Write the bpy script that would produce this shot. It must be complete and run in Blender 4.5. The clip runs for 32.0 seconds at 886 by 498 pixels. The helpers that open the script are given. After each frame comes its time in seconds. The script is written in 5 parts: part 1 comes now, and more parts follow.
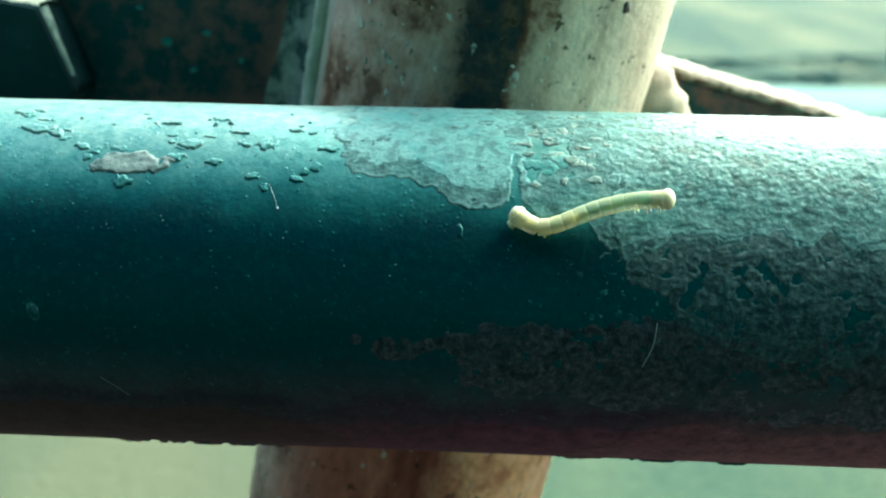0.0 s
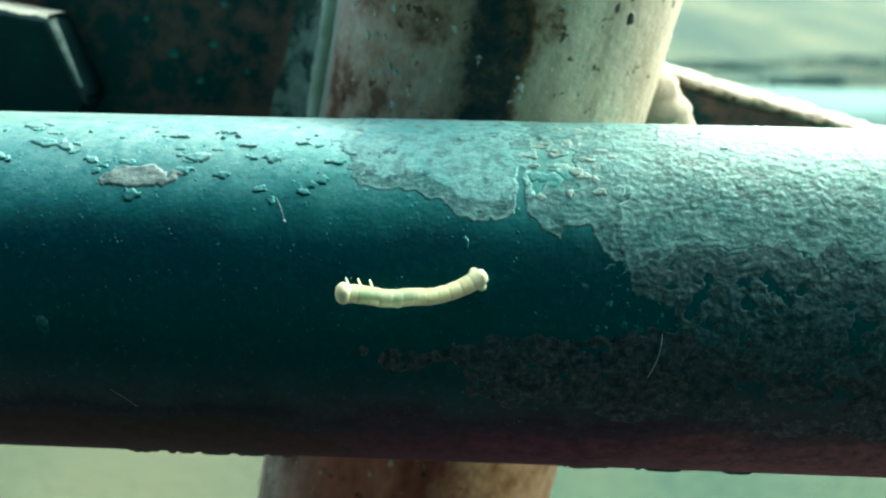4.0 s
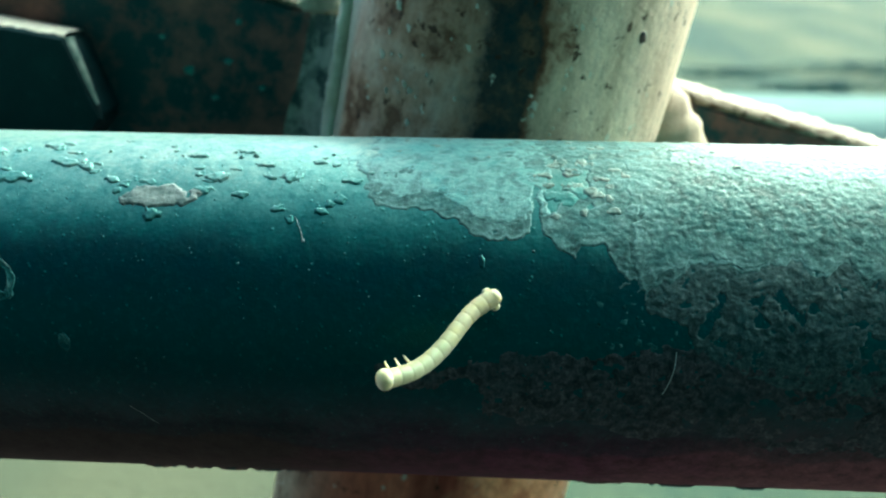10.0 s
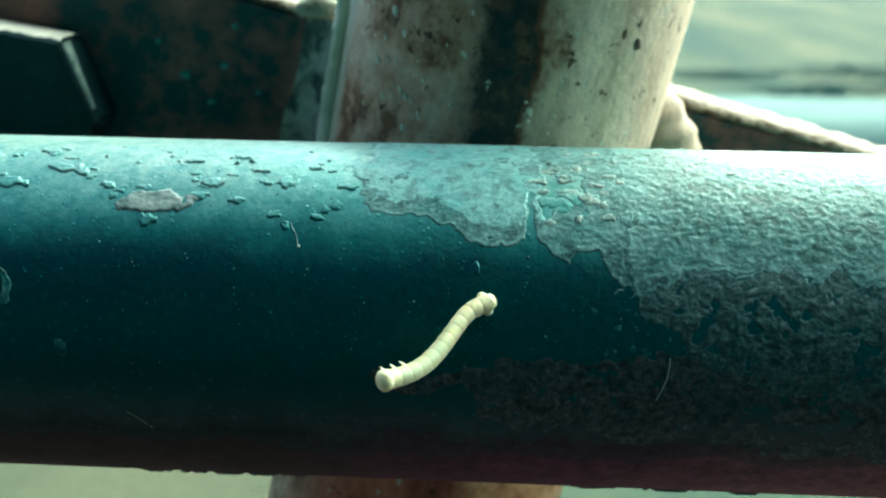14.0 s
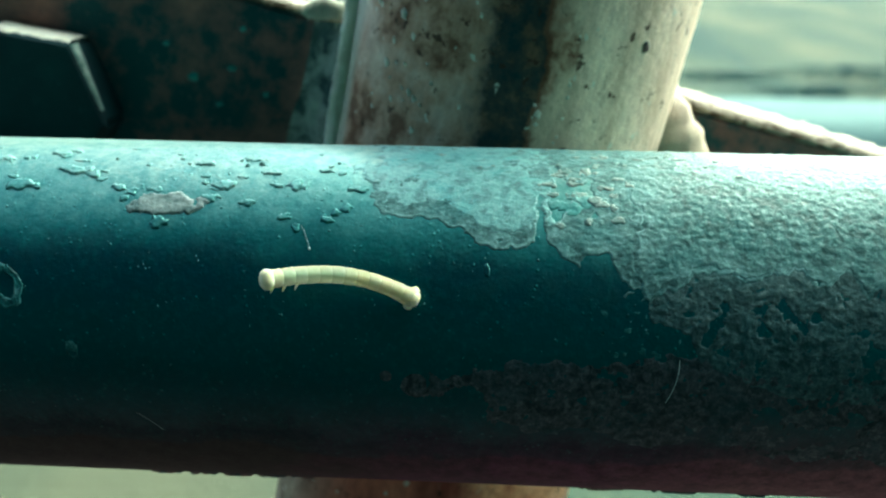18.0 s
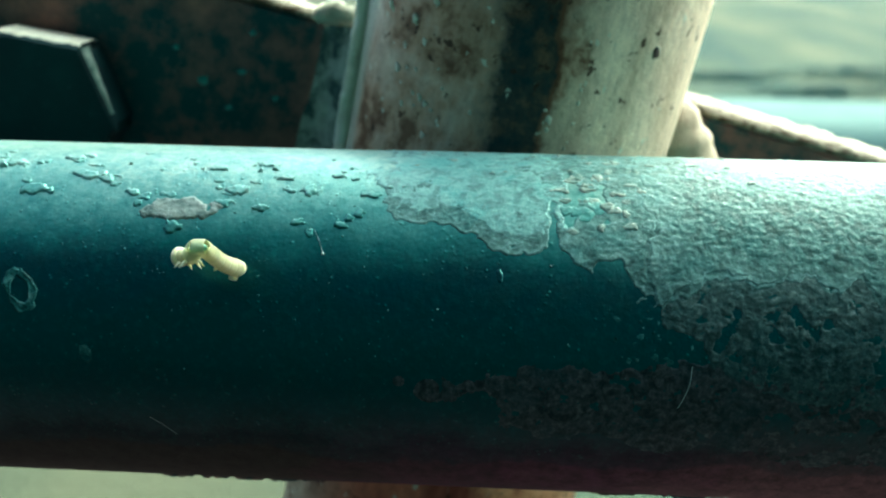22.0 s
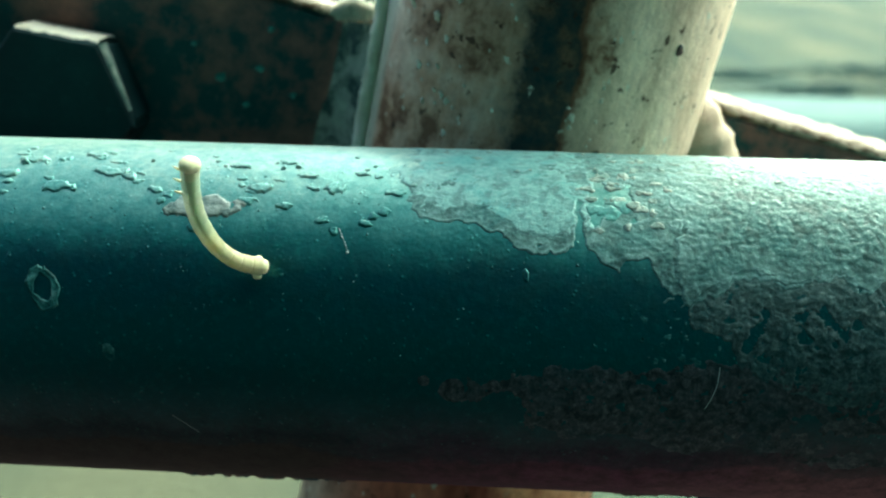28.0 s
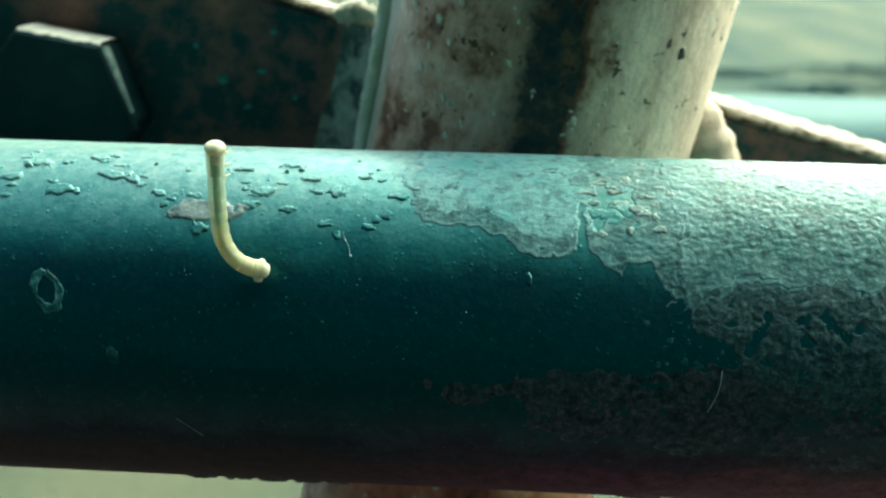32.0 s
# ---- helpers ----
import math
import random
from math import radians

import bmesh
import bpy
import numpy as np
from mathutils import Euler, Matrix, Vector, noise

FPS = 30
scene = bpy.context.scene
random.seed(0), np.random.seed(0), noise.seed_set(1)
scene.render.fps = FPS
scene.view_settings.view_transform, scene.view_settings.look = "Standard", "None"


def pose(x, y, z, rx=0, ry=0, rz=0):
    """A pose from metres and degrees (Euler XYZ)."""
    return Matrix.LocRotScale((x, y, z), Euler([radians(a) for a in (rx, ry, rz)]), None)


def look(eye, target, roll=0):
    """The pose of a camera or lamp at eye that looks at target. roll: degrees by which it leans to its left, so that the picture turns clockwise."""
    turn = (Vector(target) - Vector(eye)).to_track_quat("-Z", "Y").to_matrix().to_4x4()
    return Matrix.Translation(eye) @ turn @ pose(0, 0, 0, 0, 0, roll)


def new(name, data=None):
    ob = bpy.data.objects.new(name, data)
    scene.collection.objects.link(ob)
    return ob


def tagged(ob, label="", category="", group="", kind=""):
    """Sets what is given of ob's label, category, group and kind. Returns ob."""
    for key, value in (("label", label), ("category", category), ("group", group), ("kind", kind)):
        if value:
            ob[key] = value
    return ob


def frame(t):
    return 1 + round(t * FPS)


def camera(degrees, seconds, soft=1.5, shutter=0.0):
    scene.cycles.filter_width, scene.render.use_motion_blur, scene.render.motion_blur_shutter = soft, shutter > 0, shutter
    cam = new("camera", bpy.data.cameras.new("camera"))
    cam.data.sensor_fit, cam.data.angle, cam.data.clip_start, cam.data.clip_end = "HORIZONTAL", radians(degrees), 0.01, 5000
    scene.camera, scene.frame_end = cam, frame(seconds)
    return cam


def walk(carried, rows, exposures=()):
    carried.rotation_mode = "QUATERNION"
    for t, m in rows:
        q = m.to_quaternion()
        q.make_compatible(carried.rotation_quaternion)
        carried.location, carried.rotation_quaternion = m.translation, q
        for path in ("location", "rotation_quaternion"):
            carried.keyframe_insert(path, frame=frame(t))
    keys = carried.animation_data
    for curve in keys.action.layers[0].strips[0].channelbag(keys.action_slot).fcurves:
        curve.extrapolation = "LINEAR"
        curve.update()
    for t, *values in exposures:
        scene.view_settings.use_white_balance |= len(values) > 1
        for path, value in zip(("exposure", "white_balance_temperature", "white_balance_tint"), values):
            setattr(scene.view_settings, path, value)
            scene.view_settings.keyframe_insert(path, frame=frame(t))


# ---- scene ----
cam = camera(48.0, 32.0, soft=2.1)
cam.data.dof.use_dof, cam.data.dof.focus_distance, cam.data.dof.aperture_fstop = True, 0.105, 30.0
# seconds, the eye in metres, then pitch (90: level), roll and yaw
PATH = [
    (0.0, 0.00000, -0.11692, 1.04432, 71.000, -0.889, 2.892),
    (0.5, 0.00021, -0.11677, 1.04379, 71.047, -0.859, 2.871),
    (1.0, 0.00014, -0.11655, 1.04364, 70.958, -0.864, 2.782),
    (1.5, -0.00005, -0.11628, 1.04356, 70.781, -0.764, 2.862),
    (2.0, 0.00049, -0.11649, 1.04386, 70.934, -0.766, 2.880),
    (2.5, -0.00016, -0.11687, 1.04477, 70.970, -0.748, 2.965),
    (3.0, 0.00020, -0.11699, 1.04475, 71.022, -0.737, 2.978),
    (3.5, -0.00010, -0.11729, 1.04531, 71.155, -0.639, 3.124),
    (5.5, -0.00011, -0.11732, 1.04558, 71.243, -0.532, 3.013),
    (6.0, -0.00063, -0.11785, 1.04604, 71.415, -0.517, 3.187),
    (6.5, -0.00088, -0.11779, 1.04602, 71.486, -0.607, 3.166),
    (7.0, -0.00087, -0.11774, 1.04592, 71.480, -0.533, 3.255),
    (7.5, -0.00101, -0.11788, 1.04641, 71.363, -0.587, 3.176),
    (8.0, -0.00130, -0.11793, 1.04655, 71.416, -0.606, 3.206),
    (8.5, -0.00121, -0.11777, 1.04627, 71.376, -0.583, 3.226),
    (9.0, -0.00115, -0.11738, 1.04601, 71.211, -0.548, 3.166),
    (9.5, -0.00090, -0.11770, 1.04633, 71.346, -0.586, 3.165),
    (10.0, -0.00137, -0.11826, 1.04712, 71.561, -0.500, 3.339),
    (10.5, -0.00139, -0.11860, 1.04758, 71.675, -0.541, 3.370),
    (11.0, -0.00136, -0.11883, 1.04782, 71.786, -0.529, 3.423),
    (11.5, -0.00156, -0.11886, 1.04803, 71.803, -0.570, 3.456),
    (12.0, -0.00157, -0.11867, 1.04763, 71.738, -0.502, 3.479),
    (12.5, -0.00133, -0.11829, 1.04751, 71.635, -0.475, 3.436),
    (13.0, -0.00097, -0.11813, 1.04723, 71.604, -0.539, 3.295),
    (13.5, -0.00146, -0.11848, 1.04749, 71.697, -0.599, 3.284),
    (14.0, -0.00128, -0.11853, 1.04771, 71.662, -0.687, 3.148),
    (14.5, -0.00143, -0.11899, 1.04820, 71.844, -0.616, 3.284),
    (16.5, -0.00139, -0.11854, 1.04808, 71.605, -0.558, 3.276),
    (17.0, -0.00145, -0.11874, 1.04817, 71.730, -0.651, 3.149),
    (17.5, -0.00215, -0.11891, 1.04829, 71.763, -0.681, 3.302),
    (18.0, -0.00230, -0.11885, 1.04799, 71.709, -0.715, 3.206),
    (18.5, -0.00285, -0.11907, 1.04844, 71.797, -0.806, 3.210),
    (19.0, -0.00292, -0.11932, 1.04872, 71.902, -0.766, 3.288),
    (19.5, -0.00351, -0.11890, 1.04819, 71.698, -0.838, 3.253),
    (20.0, -0.00371, -0.11845, 1.04775, 71.517, -0.869, 3.129),
    (20.5, -0.00327, -0.11817, 1.04746, 71.444, -0.870, 3.016),
    (21.0, -0.00344, -0.11848, 1.04796, 71.474, -0.869, 3.130),
    (21.5, -0.00349, -0.11868, 1.04817, 71.628, -0.892, 3.175),
    (22.0, -0.00375, -0.11909, 1.04865, 71.717, -0.856, 3.240),
    (22.5, -0.00365, -0.11928, 1.04892, 71.810, -0.840, 3.266),
    (23.0, -0.00396, -0.11890, 1.04859, 71.758, -0.825, 3.318),
    (23.5, -0.00370, -0.11878, 1.04852, 71.696, -0.902, 3.117),
    (24.0, -0.00380, -0.11866, 1.04843, 71.626, -0.830, 3.174),
    (24.5, -0.00397, -0.11874, 1.04853, 71.576, -0.861, 3.197),
    (25.0, -0.00442, -0.11886, 1.04860, 71.652, -0.876, 3.285),
    (25.5, -0.00456, -0.11911, 1.04899, 71.671, -0.782, 3.480),
    (27.5, -0.00596, -0.11844, 1.04852, 71.453, -0.970, 3.457),
    (28.0, -0.00613, -0.11844, 1.04860, 71.521, -0.949, 3.509),
    (28.5, -0.00611, -0.11853, 1.04868, 71.516, -0.874, 3.582),
    (29.0, -0.00653, -0.11898, 1.04908, 71.694, -0.942, 3.633),
    (29.5, -0.00668, -0.11924, 1.04943, 71.777, -1.015, 3.608),
    (30.0, -0.00689, -0.11957, 1.04979, 71.860, -0.988, 3.698),
    (30.5, -0.00658, -0.11916, 1.04950, 71.765, -0.951, 3.682),
    (31.0, -0.00630, -0.11889, 1.04936, 71.636, -1.004, 3.548),
    (31.5, -0.00635, -0.11873, 1.04911, 71.536, -0.965, 3.495),
    (32.0, -0.00658, -0.11853, 1.04915, 71.461, -0.989, 3.459),
]
walk(cam, [(t, pose(x, y, z, rx, ry, rz)) for t, x, y, z, rx, ry, rz in PATH],
     ((0.0, 2.55, 6020, -18), (1.5, 2.55, 6020, -18), (3.5, 2.47, 6020, -18), (7.0, 2.32, 6020, -18), (12.0, 2.29, 6020, -18), (18.0, 2.26, 6020, -18), (25.0, 2.28, 6150, -18), (28.0, 2.24, 6350, -17), (32.0, 2.20, 6400, -17)))

# ---------------------------------------------------------------- world, sun, exposure
SUN_FROM = Vector((0.40, 0.62, 0.68)).normalized()


def build_light():
    w = bpy.data.worlds.new("world")
    scene.world = w
    w.use_nodes = True
    nt = w.node_tree
    sky = nt.nodes.new("ShaderNodeTexSky")
    sky.sky_type = "NISHITA"
    sky.sun_disc = False
    sky.sun_elevation = math.asin(SUN_FROM.z)
    sky.sun_rotation = math.atan2(SUN_FROM.x, SUN_FROM.y)
    sky.air_density, sky.dust_density, sky.ozone_density = 0.7, 5.0, 0.6
    nt.links.new(sky.outputs[0], nt.nodes["Background"].inputs[0])
    nt.nodes["Background"].inputs[1].default_value = 0.15
    lamp = bpy.data.lights.new("sun", "SUN")
    lamp.energy, lamp.angle, lamp.color = 2.15, radians(70), (1.0, 0.97, 0.90)
    ob = new("sun", lamp)
    ob.matrix_world = look(SUN_FROM * 5 + Vector((0, 0, 1)), (0, 0, 1))


build_light()


# ---------------------------------------------------------------- materials
def mat(name, rough=0.6, metal=0.0, spec=0.5):
    m = bpy.data.materials.new(name)
    m.use_nodes = True
    b = m.node_tree.nodes["Principled BSDF"]
    b.inputs["Roughness"].default_value = rough
    b.inputs["Metallic"].default_value = metal
    b.inputs["Specular IOR Level"].default_value = spec
    return m, m.node_tree, b


def node(nt, kind, **kw):
    n = nt.nodes.new(kind)
    for k, v in kw.items():
        n.inputs[k.replace("_", " ")].default_value = v
    return n


def coords(nt, scale=(1, 1, 1)):
    c = nt.nodes.new("ShaderNodeTexCoord")
    mp = nt.nodes.new("ShaderNodeMapping")
    mp.inputs["Scale"].default_value = scale
    nt.links.new(c.outputs["Object"], mp.inputs["Vector"])
    return mp.outputs[0]


def noise_tex(nt, vec, scale, detail=4, rough=0.6, dist=0.0):
    n = node(nt, "ShaderNodeTexNoise", Scale=scale, Detail=detail, Roughness=rough, Distortion=dist)
    nt.links.new(vec, n.inputs["Vector"])
    return n.outputs["Fac"]


def ramp(nt, fac, *stops):
    """stops: (position, colour or grey)"""
    r = nt.nodes.new("ShaderNodeValToRGB")
    els = r.color_ramp.elements
    while len(els) < len(stops):
        els.new(0.5)
    for e, (p, c) in zip(els, stops):
        e.position = p
        e.color = (*c, 1) if isinstance(c, tuple) else (c, c, c, 1)
    nt.links.new(fac, r.inputs[0])
    return r.outputs[0]


def mixc(nt, fac, a, b, how="MIX"):
    n = nt.nodes.new("ShaderNodeMix")
    n.data_type, n.blend_type = "RGBA", how
    for sock, v in ((n.inputs[0], fac), (n.inputs[6], a), (n.inputs[7], b)):
        if isinstance(v, (int, float)):
            sock.default_value = v
        elif isinstance(v, tuple):
            sock.default_value = (*v, 1)
        else:
            nt.links.new(v, sock)
    return n.outputs[2]


def calc(nt, how, a, b=0.0):
    n = nt.nodes.new("ShaderNodeMath")
    n.operation = how
    for sock, v in zip(n.inputs, (a, b)):
        if isinstance(v, (int, float)):
            sock.default_value = v
        else:
            nt.links.new(v, sock)
    return n.outputs[0]


def bump(nt, b, height, strength, distance):
    n = node(nt, "ShaderNodeBump", Strength=strength, Distance=distance)
    nt.links.new(height, n.inputs["Height"])
    nt.links.new(n.outputs[0], b.inputs["Normal"])


def make_paint():
    """Dark green gloss paint, its crest highlight painted on as a dusty film, with fine pale specks and a brown
    underside.
    """
    m, nt, b = mat("green_paint", 0.40, 0.0, 1.0)
    b.inputs["Specular Tint"].default_value = (0.24, 0.95, 0.84, 1)
    v = coords(nt)
    broad = noise_tex(nt, v, 60, 5)
    fine = noise_tex(nt, v, 1100, 4, 0.7)
    blotch = noise_tex(nt, v, 340, 5, 0.7)
    col = ramp(nt, broad, (0.3, (0.0004, 0.017, 0.030)), (0.7, (0.0010, 0.028, 0.043)))
    col = mixc(nt, ramp(nt, blotch, (0.42, 0.0), (0.70, 0.6)), col, (0.0004, 0.013, 0.018))
    col = mixc(nt, ramp(nt, fine, (0.50, 0.0), (0.74, 0.6)), col, (0.006, 0.085, 0.082))
    vor = node(nt, "ShaderNodeTexVoronoi", Scale=1300.0)
    nt.links.new(v, vor.inputs["Vector"])
    pick = noise_tex(nt, v, 420, 2)
    speck = calc(nt, "MULTIPLY", ramp(nt, vor.outputs["Distance"], (0.05, 1.0), (0.3, 0.0)), ramp(nt, pick, (0.52, 0.0), (0.64, 1.0)))
    col = mixc(nt, calc(nt, "MULTIPLY", speck, 0.6), col, (0.02, 0.17, 0.155))
    sep = nt.nodes.new("ShaderNodeSeparateXYZ")
    nt.links.new(v, sep.inputs[0])
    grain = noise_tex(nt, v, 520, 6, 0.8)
    # uneven pale dusty film on the upper side, painting the crest's highlight into the colour
    dust_sheen = ramp(nt, calc(nt, "ADD", calc(nt, "MULTIPLY", sep.outputs[2], 47.0), calc(nt, "MULTIPLY", calc(nt, "SUBTRACT", broad, 0.5), 0.4)), (0.58, 0.0), (0.98, 0.95))
    dust_sheen = calc(nt, "MULTIPLY", dust_sheen, ramp(nt, grain, (0.35, 0.5), (0.65, 1.0)))
    col = mixc(nt, dust_sheen, col, ramp(nt, dust_sheen, (0.2, (0.05, 0.29, 0.265)), (0.5, (0.17, 0.37, 0.33)), (0.85, (0.31, 0.40, 0.345))))
    # browner towards the underside, olive along the lowest edge
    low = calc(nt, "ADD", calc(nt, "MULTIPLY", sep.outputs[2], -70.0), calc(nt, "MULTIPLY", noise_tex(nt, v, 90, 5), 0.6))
    under_tint = ramp(nt, low, (0.45, 0.0), (0.95, 0.55), (1.35, 1.0))
    rust_brown = ramp(nt, calc(nt, "ADD", calc(nt, "MULTIPLY", sep.outputs[0], 12.0), broad), (0.12, (0.060, 0.046, 0.040)), (0.5, (0.145, 0.048, 0.084)), (0.9, (0.28, 0.13, 0.145)))
    rust_brown = mixc(nt, ramp(nt, grain, (0.35, 0.0), (0.65, 0.7)), rust_brown, (0.032, 0.022, 0.020))
    col = mixc(nt, under_tint, col, rust_brown)
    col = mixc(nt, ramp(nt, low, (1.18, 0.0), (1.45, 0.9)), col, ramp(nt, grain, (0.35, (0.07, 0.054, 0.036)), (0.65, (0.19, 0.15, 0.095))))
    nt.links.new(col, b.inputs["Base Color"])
    nt.links.new(ramp(nt, under_tint, (0.0, 1.0), (0.4, 0.12)), b.inputs["Specular IOR Level"])
    nt.links.new(mixc(nt, under_tint, ramp(nt, blotch, (0.3, 0.30), (0.75, 0.48)), (0.8, 0.8, 0.8)), b.inputs["Roughness"])
    relief = calc(nt, "ADD", calc(nt, "ADD", fine, calc(nt, "MULTIPLY", blotch, 1.4)), calc(nt, "MULTIPLY", speck, 1.2))
    bump(nt, b, relief, 0.35, 0.0002)
    return m


def make_coat(name, pale, mid, deep, gloss, rough):
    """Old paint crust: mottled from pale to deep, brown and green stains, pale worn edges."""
    m, nt, b = mat(name, rough, 0.0, gloss)
    b.inputs["Specular Tint"].default_value = (0.42, 1.0, 0.95, 1)
    v = coords(nt)
    n1 = noise_tex(nt, v, 1500, 4, 0.7)
    n2 = noise_tex(nt, v, 150, 5, 0.65, 0.4)
    n3 = noise_tex(nt, v, 330, 5, 0.7)
    n4 = noise_tex(nt, v, 620, 4, 0.6, 0.5)
    col = ramp(nt, n1, (0.32, deep), (0.52, mid), (0.74, pale))
    col = mixc(nt, ramp(nt, n4, (0.38, 0.75), (0.52, 0.0)), col, tuple(c * 0.5 for c in deep))
    col = mixc(nt, ramp(nt, n2, (0.50, 0.0), (0.66, 0.55)), col, (mid[0] * 0.25, mid[1] * 0.75, mid[2] * 0.8))
    col = mixc(nt, ramp(nt, n3, (0.56, 0.0), (0.74, 0.3)), col, (mid[0] * 0.95, mid[1] * 0.68, mid[2] * 0.60))
    rim = nt.nodes.new("ShaderNodeAttribute")
    rim.attribute_name = "rim"
    col = mixc(nt, calc(nt, "MULTIPLY", rim.outputs["Fac"], ramp(nt, n3, (0.34, 0.1), (0.6, 0.75))), col, tuple(c * 1.5 for c in pale))
    nt.links.new(col, b.inputs["Base Color"])
    nt.links.new(ramp(nt, n3, (0.3, rough - 0.1), (0.7, rough + 0.12)), b.inputs["Roughness"])
    bump(nt, b, calc(nt, "ADD", n1, calc(nt, "MULTIPLY", n4, 1.5)), 0.5, 0.0002)
    return m


def make_post():
    """Weathered cream paint on a steel post: mottled, a bare dark strip, rust low down."""
    m, nt, b = mat("weathered_post", 0.6, 0.0, 0.25)
    v = coords(nt)
    sep = nt.nodes.new("ShaderNodeSeparateXYZ")
    nt.links.new(v, sep.inputs[0])
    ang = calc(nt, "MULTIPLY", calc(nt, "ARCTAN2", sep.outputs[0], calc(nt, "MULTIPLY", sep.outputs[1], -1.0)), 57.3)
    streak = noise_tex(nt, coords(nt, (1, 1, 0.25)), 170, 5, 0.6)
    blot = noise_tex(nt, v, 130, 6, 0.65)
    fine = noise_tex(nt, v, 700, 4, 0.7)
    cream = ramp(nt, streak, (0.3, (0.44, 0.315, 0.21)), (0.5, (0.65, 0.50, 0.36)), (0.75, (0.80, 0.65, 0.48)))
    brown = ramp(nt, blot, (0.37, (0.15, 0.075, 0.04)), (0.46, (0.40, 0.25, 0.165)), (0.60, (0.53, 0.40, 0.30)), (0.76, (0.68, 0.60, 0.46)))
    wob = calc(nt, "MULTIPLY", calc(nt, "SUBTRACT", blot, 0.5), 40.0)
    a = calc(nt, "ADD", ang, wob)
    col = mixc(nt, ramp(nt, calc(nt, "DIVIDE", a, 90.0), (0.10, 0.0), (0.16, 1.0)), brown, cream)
    # bare strip
    bare = ramp(nt, noise_tex(nt, v, 330, 6, 0.7), (0.38, (0.007, 0.034, 0.038)), (0.54, (0.045, 0.046, 0.038)), (0.74, (0.19, 0.11, 0.06)))
    a = calc(nt, "ADD", calc(nt, "ADD", ang, wob), calc(nt, "ADD", calc(nt, "MULTIPLY", sep.outputs[2], 20.0), 4.0))
    side = calc(nt, "ADD", calc(nt, "ADD", ang, calc(nt, "MULTIPLY", wob, 0.35)), calc(nt, "ADD", calc(nt, "MULTIPLY", sep.outputs[2], 190.0), 4.5))
    side = calc(nt, "DIVIDE", calc(nt, "ADD", side, 90), 180.0)
    strip = calc(nt, "MULTIPLY", ramp(nt, calc(nt, "DIVIDE", calc(nt, "ADD", a, 90), 180.0), (0.448, 0.0), (0.488, 1.0)), ramp(nt, side, (0.588, 1.0), (0.591, 0.0)))
    col = mixc(nt, strip, col, bare)
    rim = calc(nt, "MULTIPLY", ramp(nt, side, (0.583, 0.0), (0.590, 1.0)), ramp(nt, side, (0.593, 1.0), (0.606, 0.0)))
    col = mixc(nt, calc(nt, "MULTIPLY", rim, 0.85), col, (0.12, 0.045, 0.018))
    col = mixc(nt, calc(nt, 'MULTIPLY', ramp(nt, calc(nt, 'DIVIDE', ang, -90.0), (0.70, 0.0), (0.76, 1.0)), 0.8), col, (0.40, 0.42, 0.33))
    # rust below the rail
    low = ramp(nt, calc(nt, "ADD", calc(nt, "MULTIPLY", sep.outputs[2], -30.0), blot), (0.75, 0.0), (1.3, 1.0))
    rust = mixc(nt, ramp(nt, calc(nt, "DIVIDE", a, 90.0), (0.12, 0.0), (0.3, 1.0)),
                ramp(nt, streak, (0.3, (0.22, 0.06, 0.036)), (0.55, (0.56, 0.20, 0.12)), (0.75, (0.70, 0.46, 0.28))),
                ramp(nt, blot, (0.34, (0.36, 0.13, 0.05)), (0.5, (0.74, 0.46, 0.22)), (0.8, (0.82, 0.64, 0.38))))
    left = mixc(nt, ramp(nt, calc(nt, "DIVIDE", a, -90.0), (0.25, 0.0), (0.6, 1.0)), rust, ramp(nt, blot, (0.35, (0.14, 0.085, 0.05)), (0.6, (0.40, 0.33, 0.23))))
    col = mixc(nt, low, col, left)
    col = mixc(nt, 0.6, col, ramp(nt, noise_tex(nt, coords(nt, (1, 1, 0.45)), 900, 5, 0.75), (0.3, 0.6), (0.5, 1.1), (0.7, 1.45)), "MULTIPLY")
    pits = ramp(nt, noise_tex(nt, v, 420, 3), (0.63, 0.0), (0.68, 0.9))
    col = mixc(nt, pits, col, (0.045, 0.022, 0.010))
    chips = ramp(nt, noise_tex(nt, coords(nt, (1, 1, 0.6)), 520, 2), (0.69, 0.0), (0.72, 1.0))
    col = mixc(nt, chips, col, (0.62, 0.60, 0.48))
    nt.links.new(col, b.inputs["Base Color"])
    bump(nt, b, calc(nt, "ADD", fine, calc(nt, "MULTIPLY", blot, 1.5)), 0.5, 0.0004)
    return m


def make_steel(name, c1, c2, c3, rough=0.6, scale=90, bare=0.35):
    m, nt, b = mat(name, rough, 0.0, 0.2)
    v = coords(nt)
    n1 = noise_tex(nt, v, scale, 6, 0.65)
    n2 = noise_tex(nt, v, 800, 4, 0.7)
    col = ramp(nt, n1, (bare, c1), (0.52, c2), (0.72, c3))
    col = mixc(nt, ramp(nt, n2, (0.6, 0.0), (0.8, 0.6)), col, tuple(min(1, x * 2.2 + 0.02) for x in c2))
    nt.links.new(col, b.inputs["Base Color"])
    bump(nt, b, calc(nt, "ADD", n2, n1), 0.4, 0.0004)
    return m


